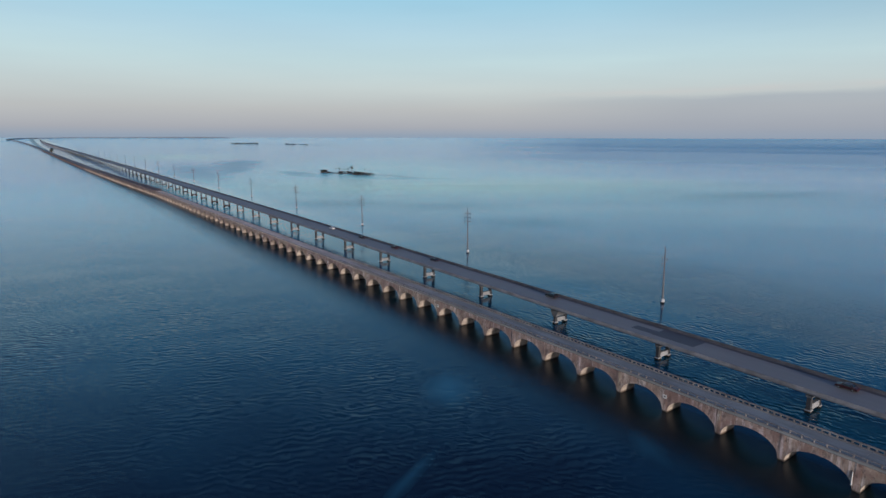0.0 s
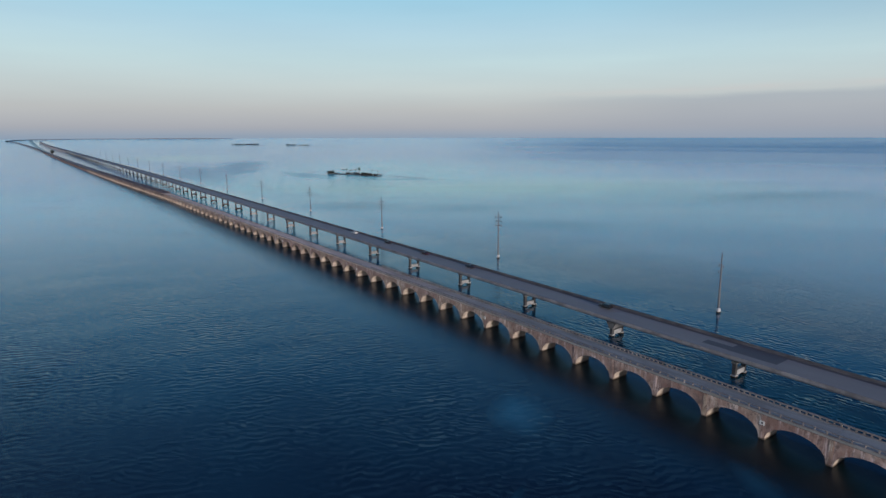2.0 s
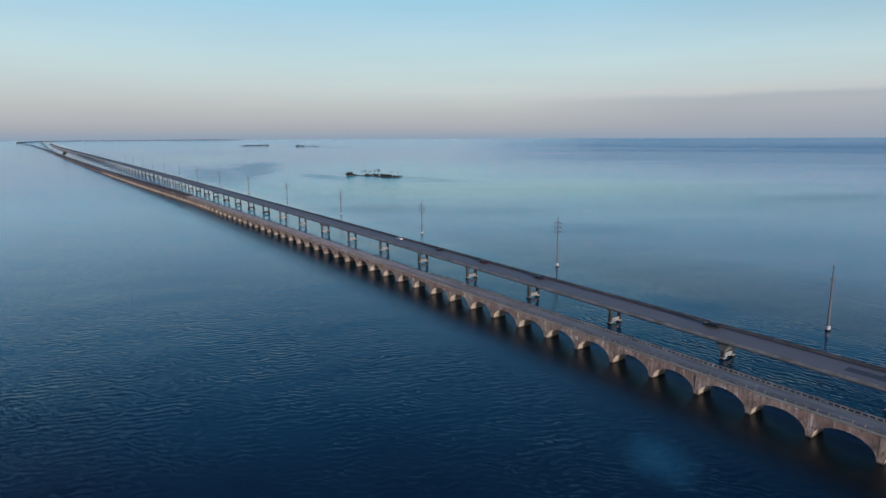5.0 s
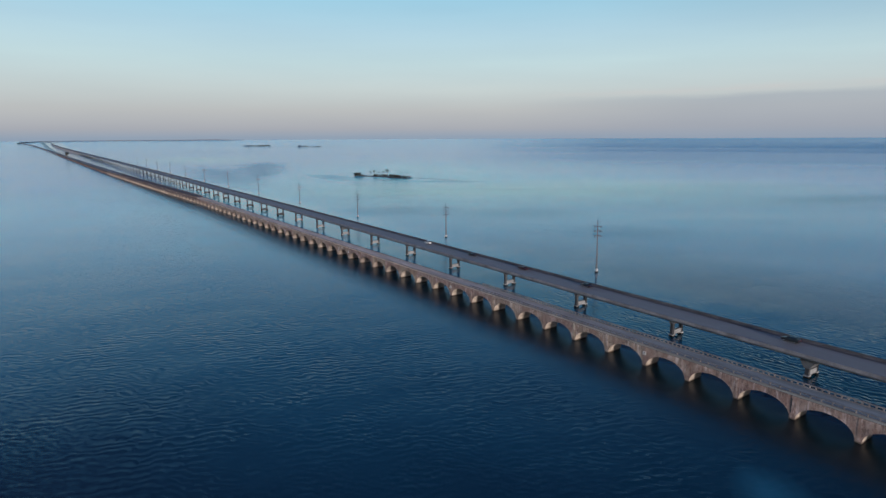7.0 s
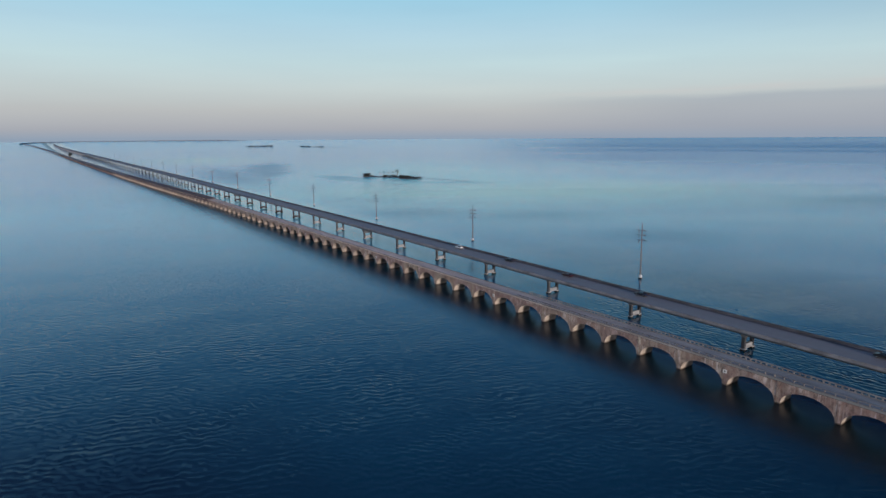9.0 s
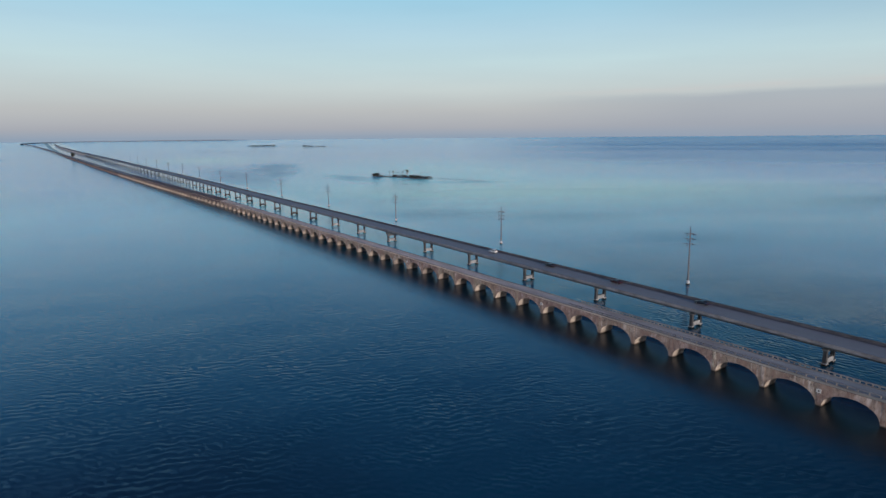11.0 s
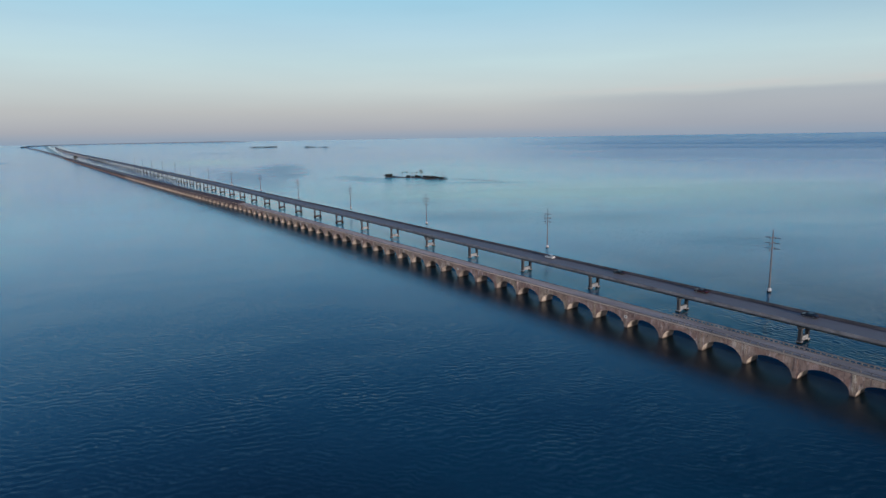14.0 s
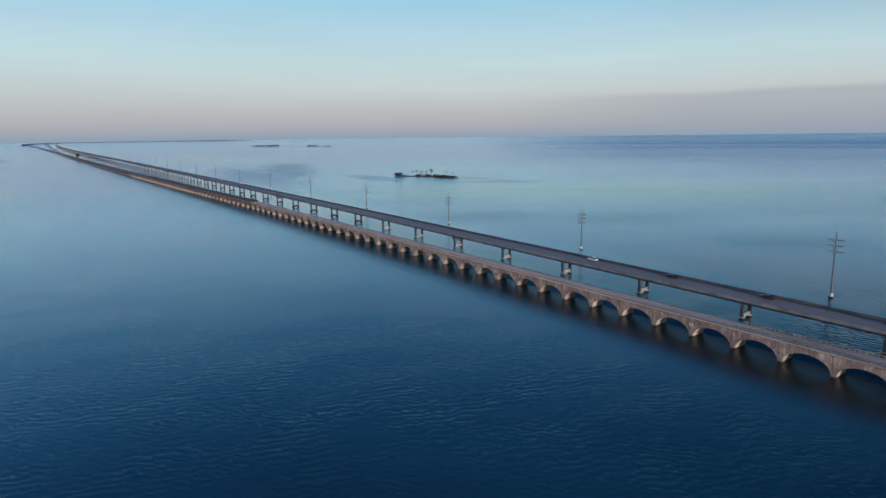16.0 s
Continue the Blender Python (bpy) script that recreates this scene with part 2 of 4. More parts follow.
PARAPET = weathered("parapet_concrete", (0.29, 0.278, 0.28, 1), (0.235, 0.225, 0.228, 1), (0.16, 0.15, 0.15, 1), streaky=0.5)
# the far parapet is darker than the near one
DARK_PARAPET = weathered("dark_parapet_concrete", (0.105, 0.098, 0.104, 1), (0.075, 0.071, 0.077, 1), (0.06, 0.054, 0.055, 1), streaky=0.5)
TIDE_GROWTH.node_tree.nodes["Principled BSDF"].inputs["Specular IOR Level"].default_value = 0.0
PALE_CONCRETE = weathered("pale_concrete", (0.35, 0.37, 0.39, 1), (0.24, 0.252, 0.265, 1), (0.24, 0.21, 0.19, 1), streaky=0.3)


def asphalt(name, lo, hi):
    m = Mat(name, 0.62).world_pos()
    wear = m.noise(0.5, (0.08, 1.0, 1.0), 4.0)
    c = m.mix(wear, lo, hi)
    c = m.mix(m.math("MULTIPLY", m.noise(9.0, detail=3.0), 0.35), c, tuple(x * 0.7 for x in lo[:3]) + (1,))
    m.colour(c).bump(m.noise(14.0), 0.3, 0.01)
    return m.m


ROAD = asphalt("worn_road", (0.215, 0.193, 0.178, 1), (0.28, 0.254, 0.236, 1))
ROAD_PATCH = asphalt("dark_asphalt", (0.075, 0.066, 0.069, 1), (0.105, 0.095, 0.098, 1))


def plain(name, col, rough=0.5, metal=0.0, vary=0.15, scale=3.0):
    m = Mat(name, rough, metal)
    m.colour(m.mix(m.noise(scale), tuple(c * (1 - vary) for c in col[:3]) + (1,), tuple(min(1, c * (1 + vary)) for c in col[:3]) + (1,)))
    return m.m


POLE_METAL = plain("weathered_pole", (0.10, 0.105, 0.115, 1), 0.7, 0.0, 0.25, 0.8)
DARK_METAL = plain("dark_metal", (0.07, 0.06, 0.06, 1), 0.5, 0.3)
WIRE = plain("wire", (0.12, 0.12, 0.13, 1), 0.5, 0.6)
SIGN_WHITE = plain("sign_white", (0.72, 0.68, 0.62, 1), 0.6)
FOOTING = plain("footing_concrete", (0.44, 0.45, 0.46, 1), 0.8)
SIGN_DARK = plain("sign_dark", (0.06, 0.05, 0.05, 1), 0.6)
TYRE = plain("tyre_rubber", (0.02, 0.02, 0.02, 1), 0.8)
GLASS_DARK = plain("tinted_glass", (0.012, 0.013, 0.015, 1), 0.2, 0.0, 0.1)
CHROME = plain("alloy", (0.5, 0.5, 0.5, 1), 0.3, 0.9)
RED_LENS = plain("red_lens", (0.11, 0.01, 0.01, 1), 0.3)
CLEAR_LENS = plain("clear_lens", (0.7, 0.7, 0.68, 1), 0.15)
BARK = plain("bark", (0.12, 0.09, 0.07, 1), 0.9)
SAND = plain("sand", (0.085, 0.085, 0.078, 1), 0.95, 0.0, 0.25, 0.3)


def leaf(name, a, b):
    m = Mat(name, 0.65)
    m.colour(m.mix(m.noise(0.7, detail=5.0), a, b))
    return m.m


MANGROVE = leaf("mangrove_leaves", (0.010, 0.015, 0.015, 1), (0.021, 0.029, 0.025, 1))
PALM = leaf("palm_leaves", (0.025, 0.04, 0.02, 1), (0.06, 0.085, 0.035, 1))
# the shore's haze is painted in as a bluish base colour
SHORE = leaf("hazed_far_woods", (0.08, 0.10, 0.125, 1), (0.11, 0.13, 0.155, 1))

# the sea: dark water over sand and grass beds, ruffled by a light breeze
sea = Mat("sea_water", 0.3).world_pos()
sea.b.inputs["IOR"].default_value = 1.33
AHEAD = radians(-35.0)
deep = sea.mix(sea.noise(0.0045, (1, 0.5, 1), 4.0, 0.5, AHEAD), (0.0012, 0.0040, 0.014, 1), (0.0010, 0.0150, 0.032, 1))


def shoal(x, y, long, wide, turn):
    """How far a place lies inside a sandy shoal under the water: 1 in its middle."""
    mp = sea.t.nodes.new("ShaderNodeMapping")
    mp.vector_type = "TEXTURE"
    mp.inputs["Location"].default_value = (x, y, 0)
    mp.inputs["Rotation"].default_value = (0, 0, radians(turn))
    mp.inputs["Scale"].default_value = (long, wide, 1)
    sea.link(sea.pos, mp.inputs[0])
    n = sea.t.nodes.new("ShaderNodeTexNoise")
    n.inputs["Scale"].default_value = 1.0 if long < 40 else 1.6
    sea.link(mp.outputs[0], n.inputs["Vector"])
    ln = sea.t.nodes.new("ShaderNodeVectorMath")
    ln.operation = "LENGTH"
    sea.link(mp.outputs[0], ln.inputs[0])
    ragged = sea.math("MULTIPLY_ADD", n.outputs[0], 0.9, -0.45)
    return sea.math("SUBTRACT", 1.25, sea.math("ADD", ln.outputs["Value"], ragged), clamp=True)


# water pales with distance: sandy shallows, plus grazing-angle brightness put into the colour
away = sea.t.nodes.new("ShaderNodeVectorMath")
away.operation = "DISTANCE"
sea.link(sea.pos, away.inputs[0])
away.inputs[1].default_value = (0.0, 132.0, 0.0)
far_pale = sea.math("MULTIPLY_ADD", away.outputs["Value"], 1 / 480, -0.22, clamp=True)
deep = sea.mix(far_pale, deep, (0.012, 0.43, 0.74, 1))
flats = sea.math("MULTIPLY", shoal(740, -430, 820, 420, -36), sea.math("MULTIPLY_ADD", sea.noise(0.004, (1, 0.3, 1), 3.0, 0.5, AHEAD - radians(80)), 1.7, -0.1, clamp=True))
flats = sea.math("MULTIPLY", flats, sea.math("MULTIPLY_ADD", away.outputs["Value"], 1 / 400, -0.60, clamp=True))
deep = sea.mix(flats, deep, (0.10, 0.88, 0.86, 1))
# a teal shelf lies off the highway
deep = sea.mix(sea.math("MULTIPLY", shoal(270, -330, 430, 220, 52), 0.6), deep, (0.015, 0.44, 0.50, 1))
sand = sea.math("MULTIPLY", shoal(470, -365, 360, 165, 56), 0.95)
sand = sea.math("MAXIMUM", sand, sea.math("MULTIPLY", shoal(1800, -290, 330, 180, -12), 0.7))
sand = sea.math("MAXIMUM", sand, sea.math("MULTIPLY", shoal(900, 250, 500, 90, 4), 0.6))
deep = sea.mix(sea.math("MULTIPLY", sand, 0.8, clamp=True), deep, (0.36, 0.90, 0.64, 1))
grass = sea.math("MULTIPLY", shoal(1040, -150, 300, 62, -12), 0.8)
for spot in ((1180, -262, 265, 52, -19), (1330, -330, 170, 45, -24), (1010, -215, 150, 30, -30)):
    grass = sea.math("MAXIMUM", grass, sea.math("MULTIPLY", shoal(*spot), 0.95))
for spot in ((840, -272, 90, 26, -8), (660, -350, 90, 12, 51), (2325, 215, 160, 30, 0)):
    grass = sea.math("MAXIMUM", grass, sea.math("MULTIPLY", shoal(*spot), 0.75))
grass = sea.math("MAXIMUM", grass, sea.math("MULTIPLY", shoal(2850, -540, 330, 130, 62), 0.5))
feather = sea.ramp(sea.noise(0.012, (0.35, 1.6, 1), 5.0, 0.65, radians(52)), [(0.36, (0.35, 0.35, 0.35, 1)), (0.60, (1.1, 1.1, 1.1, 1))])
grass = sea.math("MULTIPLY", sea.math("MULTIPLY", grass, 1.3), feather, clamp=True)
deep = sea.mix(sea.math("MULTIPLY", grass, 0.9), deep, (0.03, 0.36, 0.52, 1))
dusky = sea.math("MULTIPLY", shoal(395, -128, 62, 34, 53), 0.8)
for spot in ((320, -200, 60, 36, 52), (200, -190, 45, 30, 52), (205, -540, 120, 40, 70)):
    dusky = sea.math("MAXIMUM", dusky, sea.math("MULTIPLY", shoal(*spot), 0.8))
deep = sea.mix(sea.math("MULTIPLY", dusky, 0.6), deep, (0.03, 0.31, 0.40, 1))
# the blue sky that far southern water reflects is put into its colour
sx, sy, _ = sea.split(sea.pos)
bearing = sea.math("ARCTAN2", sea.math("ADD", sy, -141.0), sea.math("ADD", sx, 38.0))
offing = sea.math("MULTIPLY", sea.math("MULTIPLY_ADD", bearing, -4.0, -2.55, clamp=True), sea.math("MULTIPLY_ADD", away.outputs["Value"], 1 / 1300, -0.85, clamp=True))
bars = sea.ramp(sea.noise(0.0011, (1, 0.16, 1), 3.0, 0.5, radians(-62)), [(0.38, (0.45, 0.45, 0.45, 1)), (0.58, (1, 1, 1, 1))])
offing = sea.math("MULTIPLY", offing, bars)
deep = sea.mix(offing, deep, (0.045, 0.37, 0.60, 1))
# the viaduct's dark reflection is painted into the water along its camera side
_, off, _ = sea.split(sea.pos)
reflection_band = sea.math("MULTIPLY", sea.math("MULTIPLY_ADD", off, -1 / 14, 25 / 14, clamp=True), sea.math("MULTIPLY_ADD", off, 1 / 3, 2.3, clamp=True))
deep = sea.mix(sea.math("MULTIPLY", reflection_band, 0.88), deep, (0.0016, 0.0075, 0.0062, 1))
for x, y, long, wide, turn, amount in ((-4.3, 33.8, 10.0, 6.5, -40, 0.95), (-33, 65, 11.0, 1.6, -62, 0.55), (-52, 17, 7.0, 3.0, -30, 0.35)):
    deep = sea.mix(sea.math("MULTIPLY", shoal(x, y, long, wide, turn), amount), deep, (0.022, 0.12, 0.17, 1))
# view-angle brightness is put in here: lighter before the piers, darker around the highway
deep = sea.mix(sea.math("MULTIPLY", shoal(90, 78, 115, 55, 18), 0.42), deep, (0.003, 0.115, 0.180, 1))
dark_belt = sea.math("SUBTRACT", 1.0, sea.math("MULTIPLY", sea.math("ABSOLUTE", sea.math("ADD", off, 88.0)), 1 / 84), clamp=True)
dark_belt = sea.math("MULTIPLY", dark_belt, sea.math("MULTIPLY_ADD", sx, -1 / 170, 1.55, clamp=True))
deep = sea.mix(sea.math("MULTIPLY", dark_belt, 0.85), deep, (0.001, 0.045, 0.088, 1))
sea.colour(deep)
sea.link(sea.math("MULTIPLY_ADD", flats, 0.38, 0.40), sea.b.inputs["Specular IOR Level"])
# the ripples run across the breeze; slicks lie between ruffled stretches


def slopes(scale, stretch, detail, turn, amount):
    """The lean of the water's surface in x and y, from two noises at once."""
    fac = sea.noise(scale, stretch, detail, 0.55, turn)
    two = sea.t.nodes.new("ShaderNodeVectorMath")
    two.operation = "MULTIPLY_ADD"
    sea.link(fac.node.outputs["Color"], two.inputs[0])
    two.inputs[1].default_value = (amount, amount, 0)
    two.inputs[2].default_value = (-amount / 2, -amount / 2, 0)
    return two.outputs[0]


def vadd(a, b, op="ADD"):
    n = sea.t.nodes.new("ShaderNodeVectorMath")
    n.operation = op
    for val, sock in ((a, n.inputs[0]), (b, n.inputs[1])):
        if isinstance(val, tuple):
            sock.default_value = val
        else:
            sea.link(val, sock)
    return n.outputs[0]


slick = sea.noise(0.0042, (1.6, 0.45, 1), 4.0, 0.55, AHEAD)
far_slick = sea.noise(0.0013, (2.4, 0.40, 1), 4.0, 0.6, AHEAD - radians(6))
ruffled = sea.ramp(sea.math("ADD", sea.math("MULTIPLY", slick, 0.5), sea.math("MULTIPLY", far_slick, 0.5)), [(0.40, (0.62, 0.62, 0.62, 1)), (0.60, (1.05, 1.05, 1.05, 1))])


def train(period, turn, wander, amount):
    """A train of short-crested ripples that travel at that heading: their lean."""
    mp = sea.t.nodes.new("ShaderNodeMapping")
    mp.vector_type = "TEXTURE"
    mp.inputs["Rotation"].default_value = (0, 0, turn)
    sea.link(sea.pos, mp.inputs[0])
    w = sea.t.nodes.new("ShaderNodeTexWave")
    w.inputs["Scale"].default_value = 2 * math.pi / 20 / period
    w.inputs["Distortion"].default_value = wander
    w.inputs["Detail"].default_value = 2.0
    w.inputs["Detail Scale"].default_value = 1.6
    sea.link(mp.outputs[0], w.inputs["Vector"])
    where = sea.ramp(sea.noise(0.045 * 3 / period, (1.3, 0.7, 1), 3.0, 0.5, turn + 0.7), [(0.42, (0.10, 0.10, 0.10, 1)), (0.62, (1.15, 1.15, 1.15, 1))])
    size = sea.math("MULTIPLY", sea.math("SUBTRACT", w.outputs["Fac"], 0.5), where)
    n = sea.t.nodes.new("ShaderNodeVectorMath")
    n.operation = "SCALE"
    n.inputs[0].default_value = (math.cos(turn) * amount, math.sin(turn) * amount, 0)
    sea.link(size, n.inputs["Scale"])
    return n.outputs[0]


def times(v, fac):
    n = sea.t.nodes.new("ShaderNodeVectorMath")
    n.operation = "SCALE"
    sea.link(v, n.inputs[0])
    sea.link(fac, n.inputs["Scale"])
    return n.outputs[0]


# beyond the highway the crests lie along the bridges; in their lee the water is calm
windward = sea.math("MULTIPLY_ADD", off, -1 / 20, -0.2, clamp=True)
lee = sea.math("MULTIPLY_ADD", away.outputs["Value"], 1 / 80, -0.20, clamp=True)
lee = sea.math("MULTIPLY", lee, sea.math("MULTIPLY_ADD", off, 1 / 45, -0.20, clamp=True))
calm = sea.math("MULTIPLY_ADD", sea.math("MAXIMUM", lee, windward), 0.75, 0.25)
rows = vadd(train(2.2, radians(-78), 7.0, 0.165), train(1.5, radians(-97), 8.0, 0.15))
lean = times(rows, windward)
chop = vadd(train(2.3, AHEAD + radians(15), 7.0, 0.14), train(1.6, AHEAD - radians(18), 8.0, 0.14))
chop = vadd(chop, slopes(0.9, (1.0, 0.45, 1), 3.0, AHEAD + radians(6), 0.23))
lean = vadd(lean, times(chop, sea.math("MULTIPLY_ADD", windward, -0.75, 1.0)))
lean = vadd(lean, slopes(1.3, (1.0, 0.4, 1), 2.0, AHEAD, 0.07))
# far off the ripples are too fine to tell apart
lean = times(lean, sea.math("MULTIPLY", calm, sea.math("MULTIPLY_ADD", away.outputs["Value"], -1 / 270, 1.52, clamp=True)))
sheltered = sea.math("MULTIPLY", sea.math("MULTIPLY_ADD", off, 1 / 25, 95 / 25, clamp=True), sea.math("MULTIPLY_ADD", off, -1 / 6, 0.0, clamp=True))
breezy = sea.math("MAXIMUM", offing, sea.math("MAXIMUM", sea.math("MULTIPLY", grass, 0.65), sea.math("MULTIPLY", dusky, 0.3)))
micro = sea.math("MULTIPLY", sea.math("MULTIPLY_ADD", breezy, 0.5, 1.0), sea.math("MULTIPLY_ADD", sheltered, -0.6, 1.0))
lean = vadd(vadd(lean, times(slopes(17.0, (1.0, 0.6, 1), 1.0, AHEAD, 0.62), micro)), ruffled, "MULTIPLY")
lean = vadd(lean, slopes(0.05, (1.0, 0.4, 1), 1.0, AHEAD + radians(20), 0.04))
up = sea.t.nodes.new("ShaderNodeNewGeometry").outputs["Normal"]
normal = sea.t.nodes.new("ShaderNodeVectorMath")
normal.operation = "NORMALIZE"
sea.link(vadd(up, lean), normal.inputs[0])
sea.link(normal.outputs[0], sea.b.inputs["Normal"])
sea.link(sea.math("MULTIPLY_ADD", sheltered, -0.07, sea.math("MULTIPLY_ADD", reflection_band, 0.15, 0.12)), sea.b.inputs["Roughness"])
# wind-roughened water mirrors less low sky and shows more of its base colour
matt = sea.t.nodes.new("ShaderNodeBsdfDiffuse")
sea.link(deep, matt.inputs["Color"])
surface = sea.t.nodes.new("ShaderNodeMixShader")
sea.link(sea.math("MULTIPLY", breezy, 0.62), surface.inputs[0])
sea.link(sea.b.outputs[0], surface.inputs[1])
sea.link(matt.outputs[0], surface.inputs[2])
sea.link(surface.outputs[0], sea.t.nodes["Material Output"].inputs["Surface"])
SEA = sea.m

# ---- shape helpers ----


def mesh(name, verts, faces, mat, smooth=False):
    me = bpy.data.meshes.new(name)
    me.from_pydata([tuple(v) for v in verts], [], faces)
    me.materials.append(mat)
    me.validate()
    if smooth:
        me.polygons.foreach_set("use_smooth", [True] * len(me.polygons))
    bm = bmesh.new()
    bm.from_mesh(me)
    bmesh.ops.recalc_face_normals(bm, faces=bm.faces)
    bm.to_mesh(me)
    bm.free()
    me.update()
    return me


class Shape:
    """A growing list of vertices and faces."""

    def __init__(self):
        self.v, self.f = [], []

    def add(self, verts, faces):
        k = len(self.v)
        self.v += [tuple(p) for p in verts]
        self.f += [tuple(i + k for i in f) for f in faces]
        return self

    def box(self, x0, x1, y0, y1, z0, z1, taper=0.0):
        a = taper
        v = [(x0, y0, z0), (x1, y0, z0), (x1, y1, z0), (x0, y1, z0), (x0 + a, y0 + a, z1), (x1 - a, y0 + a, z1), (x1 - a, y1 - a, z1), (x0 + a, y1 - a, z1)]
        return self.add(v, [(0, 3, 2, 1), (4, 5, 6, 7), (0, 1, 5, 4), (1, 2, 6, 5), (2, 3, 7, 6), (3, 0, 4, 7)])

    def slab(self, x0, x1, y0, y1, z0, z1, c=0.05):
        """A box with its upper edges chamfered."""
        self.box(x0, x1, y0, y1, z0, z1 - c)
        self.f.pop(-5)
        k = len(self.v) - 4
        self.add([(x0 + c, y0 + c, z1), (x1 - c, y0 + c, z1), (x1 - c, y1 - c, z1), (x0 + c, y1 - c, z1)], [(0, 1, 2, 3)])
        t = k + 4
        self.f += [(k, k + 1, t + 1, t), (k + 1, k + 2, t + 2, t + 1), (k + 2, k + 3, t + 3, t + 2), (k + 3, k, t, t + 3)]
        return self

    def tube(self, pts, radii, n=8):
        """A round bar through the points."""
        k = len(self.v)
        for i, p in enumerate(pts):
            a, b = Vector(pts[max(i - 1, 0)]), Vector(pts[min(i + 1, len(pts) - 1)])
            d = (b - a).normalized()
            u = d.cross(Vector((0, 0, 1)) if abs(d.z) < 0.9 else Vector((1, 0, 0))).normalized()
            w = d.cross(u)
            for j in range(n):
                q = 2 * math.pi * j / n
                self.v.append(tuple(Vector(p) + (u * math.cos(q) + w * math.sin(q)) * radii[i]))
        for i in range(len(pts) - 1):
            for j in range(n):
                j2 = (j + 1) % n
                self.f.append((k + i * n + j, k + i * n + j2, k + (i + 1) * n + j2, k + (i + 1) * n + j))
        self.f.append(tuple(k + j for j in range(n))[::-1])
        self.f.append(tuple(k + (len(pts) - 1) * n + j for j in range(n)))
        return self

    def prism(self, outline, x0, x1):
        """An outline of (y, z) drawn out along x."""
        n = len(outline)
        self.add([(x0, y, z) for y, z in outline] + [(x1, y, z) for y, z in outline],
                 [tuple(range(n)), tuple(range(2 * n - 1, n - 1, -1))] + [(i, i + n, (i + 1) % n + n, (i + 1) % n) for i in range(n)])
        return self

    def mesh(self, name, mat, smooth=False):
        return mesh(name, self.v, self.f, mat, smooth)


def thing(name, label, category, at=None, group="", kind=""):
    ob = new(name)
    ob.empty_display_size = 0.5
    if at is not None:
        ob.matrix_world = at
    return tagged(ob, label, category, group, kind)


def part(name, data, parent, m=None, label="", kind=""):
    """One mesh object under a thing or a part; m is its pose in the parent's axes."""
    ob = new(name, data)
    ob.parent = parent
    if m is not None:
        ob.matrix_basis = m
    return tagged(ob, label, kind=kind)


# ---- the far distance: what lies beyond FAR is drawn in along its line of sight, inside the camera's reach ----
EYE_X, EYE_Y, EYE_Z, FAR, RIM = -38.0, 141.0, 64.0, 2700.0, 4850.0


def afar(x, y, z=0.0):
    ax, ay = x - EYE_X, y - EYE_Y
    r = math.hypot(ax, ay)
    if r <= FAR:
        return (x, y, z)
    sink = (r - FAR) ** 2 / (2 * 6.37e6)
    dip, dip0, dip1 = (EYE_Z + sink) / r, EYE_Z / FAR, 0.0042
    near = FAR + (RIM - FAR) * (dip0 - dip) / (dip0 - dip1)
    k = near / r
    return (EYE_X + ax * k, EYE_Y + ay * k, EYE_Z - k * (EYE_Z + sink - z))


# ---- sea ----
rings = [0, 60, 140, 260, 420, 640, 920, 1280, 1700, 2200, 2700, 3000, 3300, 3700, 4100, 4600, 5200, 5900, 6700, 7600, 8700, 10000, 11500, 13500, 16000, 19000, 23000, 26500]
SEG = 180
sv, sf = [afar(EYE_X, EYE_Y)], []
for r in rings[1:]:
    for j in range(SEG):
        q = 2 * math.pi * j / SEG
        sv.append(afar(EYE_X + r * math.cos(q), EYE_Y + r * math.sin(q)))
for j in range(SEG):
    sf.append((0, 1 + j, 1 + (j + 1) % SEG))
for i in range(len(rings) - 2):
    for j in range(SEG):
        a, b = 1 + i * SEG + j, 1 + i * SEG + (j + 1) % SEG
        sf.append((a, a + SEG, b + SEG, b))
water = new("water", mesh("water", sv, sf, SEA, True))
tagged(water, "dark blue rippled sea with paler shoals at dusk", "sea", kind="structure")

# ---- the highway bridge: precast box girder spans on twin columns ----
SPAN, N0, GRADE, DRIFT = 41.15, -64.6, 0.0045, -0.0087
NEW_Y, WING_Z = -30.5, 6.42
HALF = 6.55


def new_y(x):
    return NEW_Y + DRIFT * x - (5.0 * (1 - math.exp(-(x - 600) / 900)) if x > 600 else 0) - (3e-6 * (x - 3000) ** 2 if x > 3000 else 0)


def new_z(x):
    """The height of the wing's underside along the bridge."""
    return WING_Z + GRADE * min(max(x, -200), 420) + 0.5 * GRADE * max(0, min(x - 420, 400))


girder_outline = [(-HALF, 0.05), (-HALF, 0.32), (HALF, 0.32), (HALF, 0.05), (3.1, -0.25), (2.4, -1.75), (-2.4, -1.75), (-3.1, -0.25)]
girder = Shape().prism(girder_outline, 0.02, SPAN - 0.02).mesh("span_girder", NEW_CONCRETE)
road_top = Shape().box(0, SPAN, -HALF + 0.46, HALF - 0.46, 0.325, 0.365).mesh("roadway", ROAD)
shoulder = Shape().box(0, SPAN, -HALF + 0.47, -HALF + 1.75, 0.366, 0.371).mesh("shoulder", ROAD_PATCH)
wall_outline = [(-0.24, 0), (0.22, 0), (0.18, 0.12), (0.02, 0.34), (-0.04, 0.86), (-0.24, 0.86)]
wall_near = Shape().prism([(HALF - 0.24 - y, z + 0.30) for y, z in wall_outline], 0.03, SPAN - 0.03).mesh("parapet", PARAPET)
wall_far = Shape().prism([(-HALF + 0.24 + y, z + 0.30) for y, z in wall_outline], 0.03, SPAN - 0.03).mesh("parapet", DARK_PARAPET)
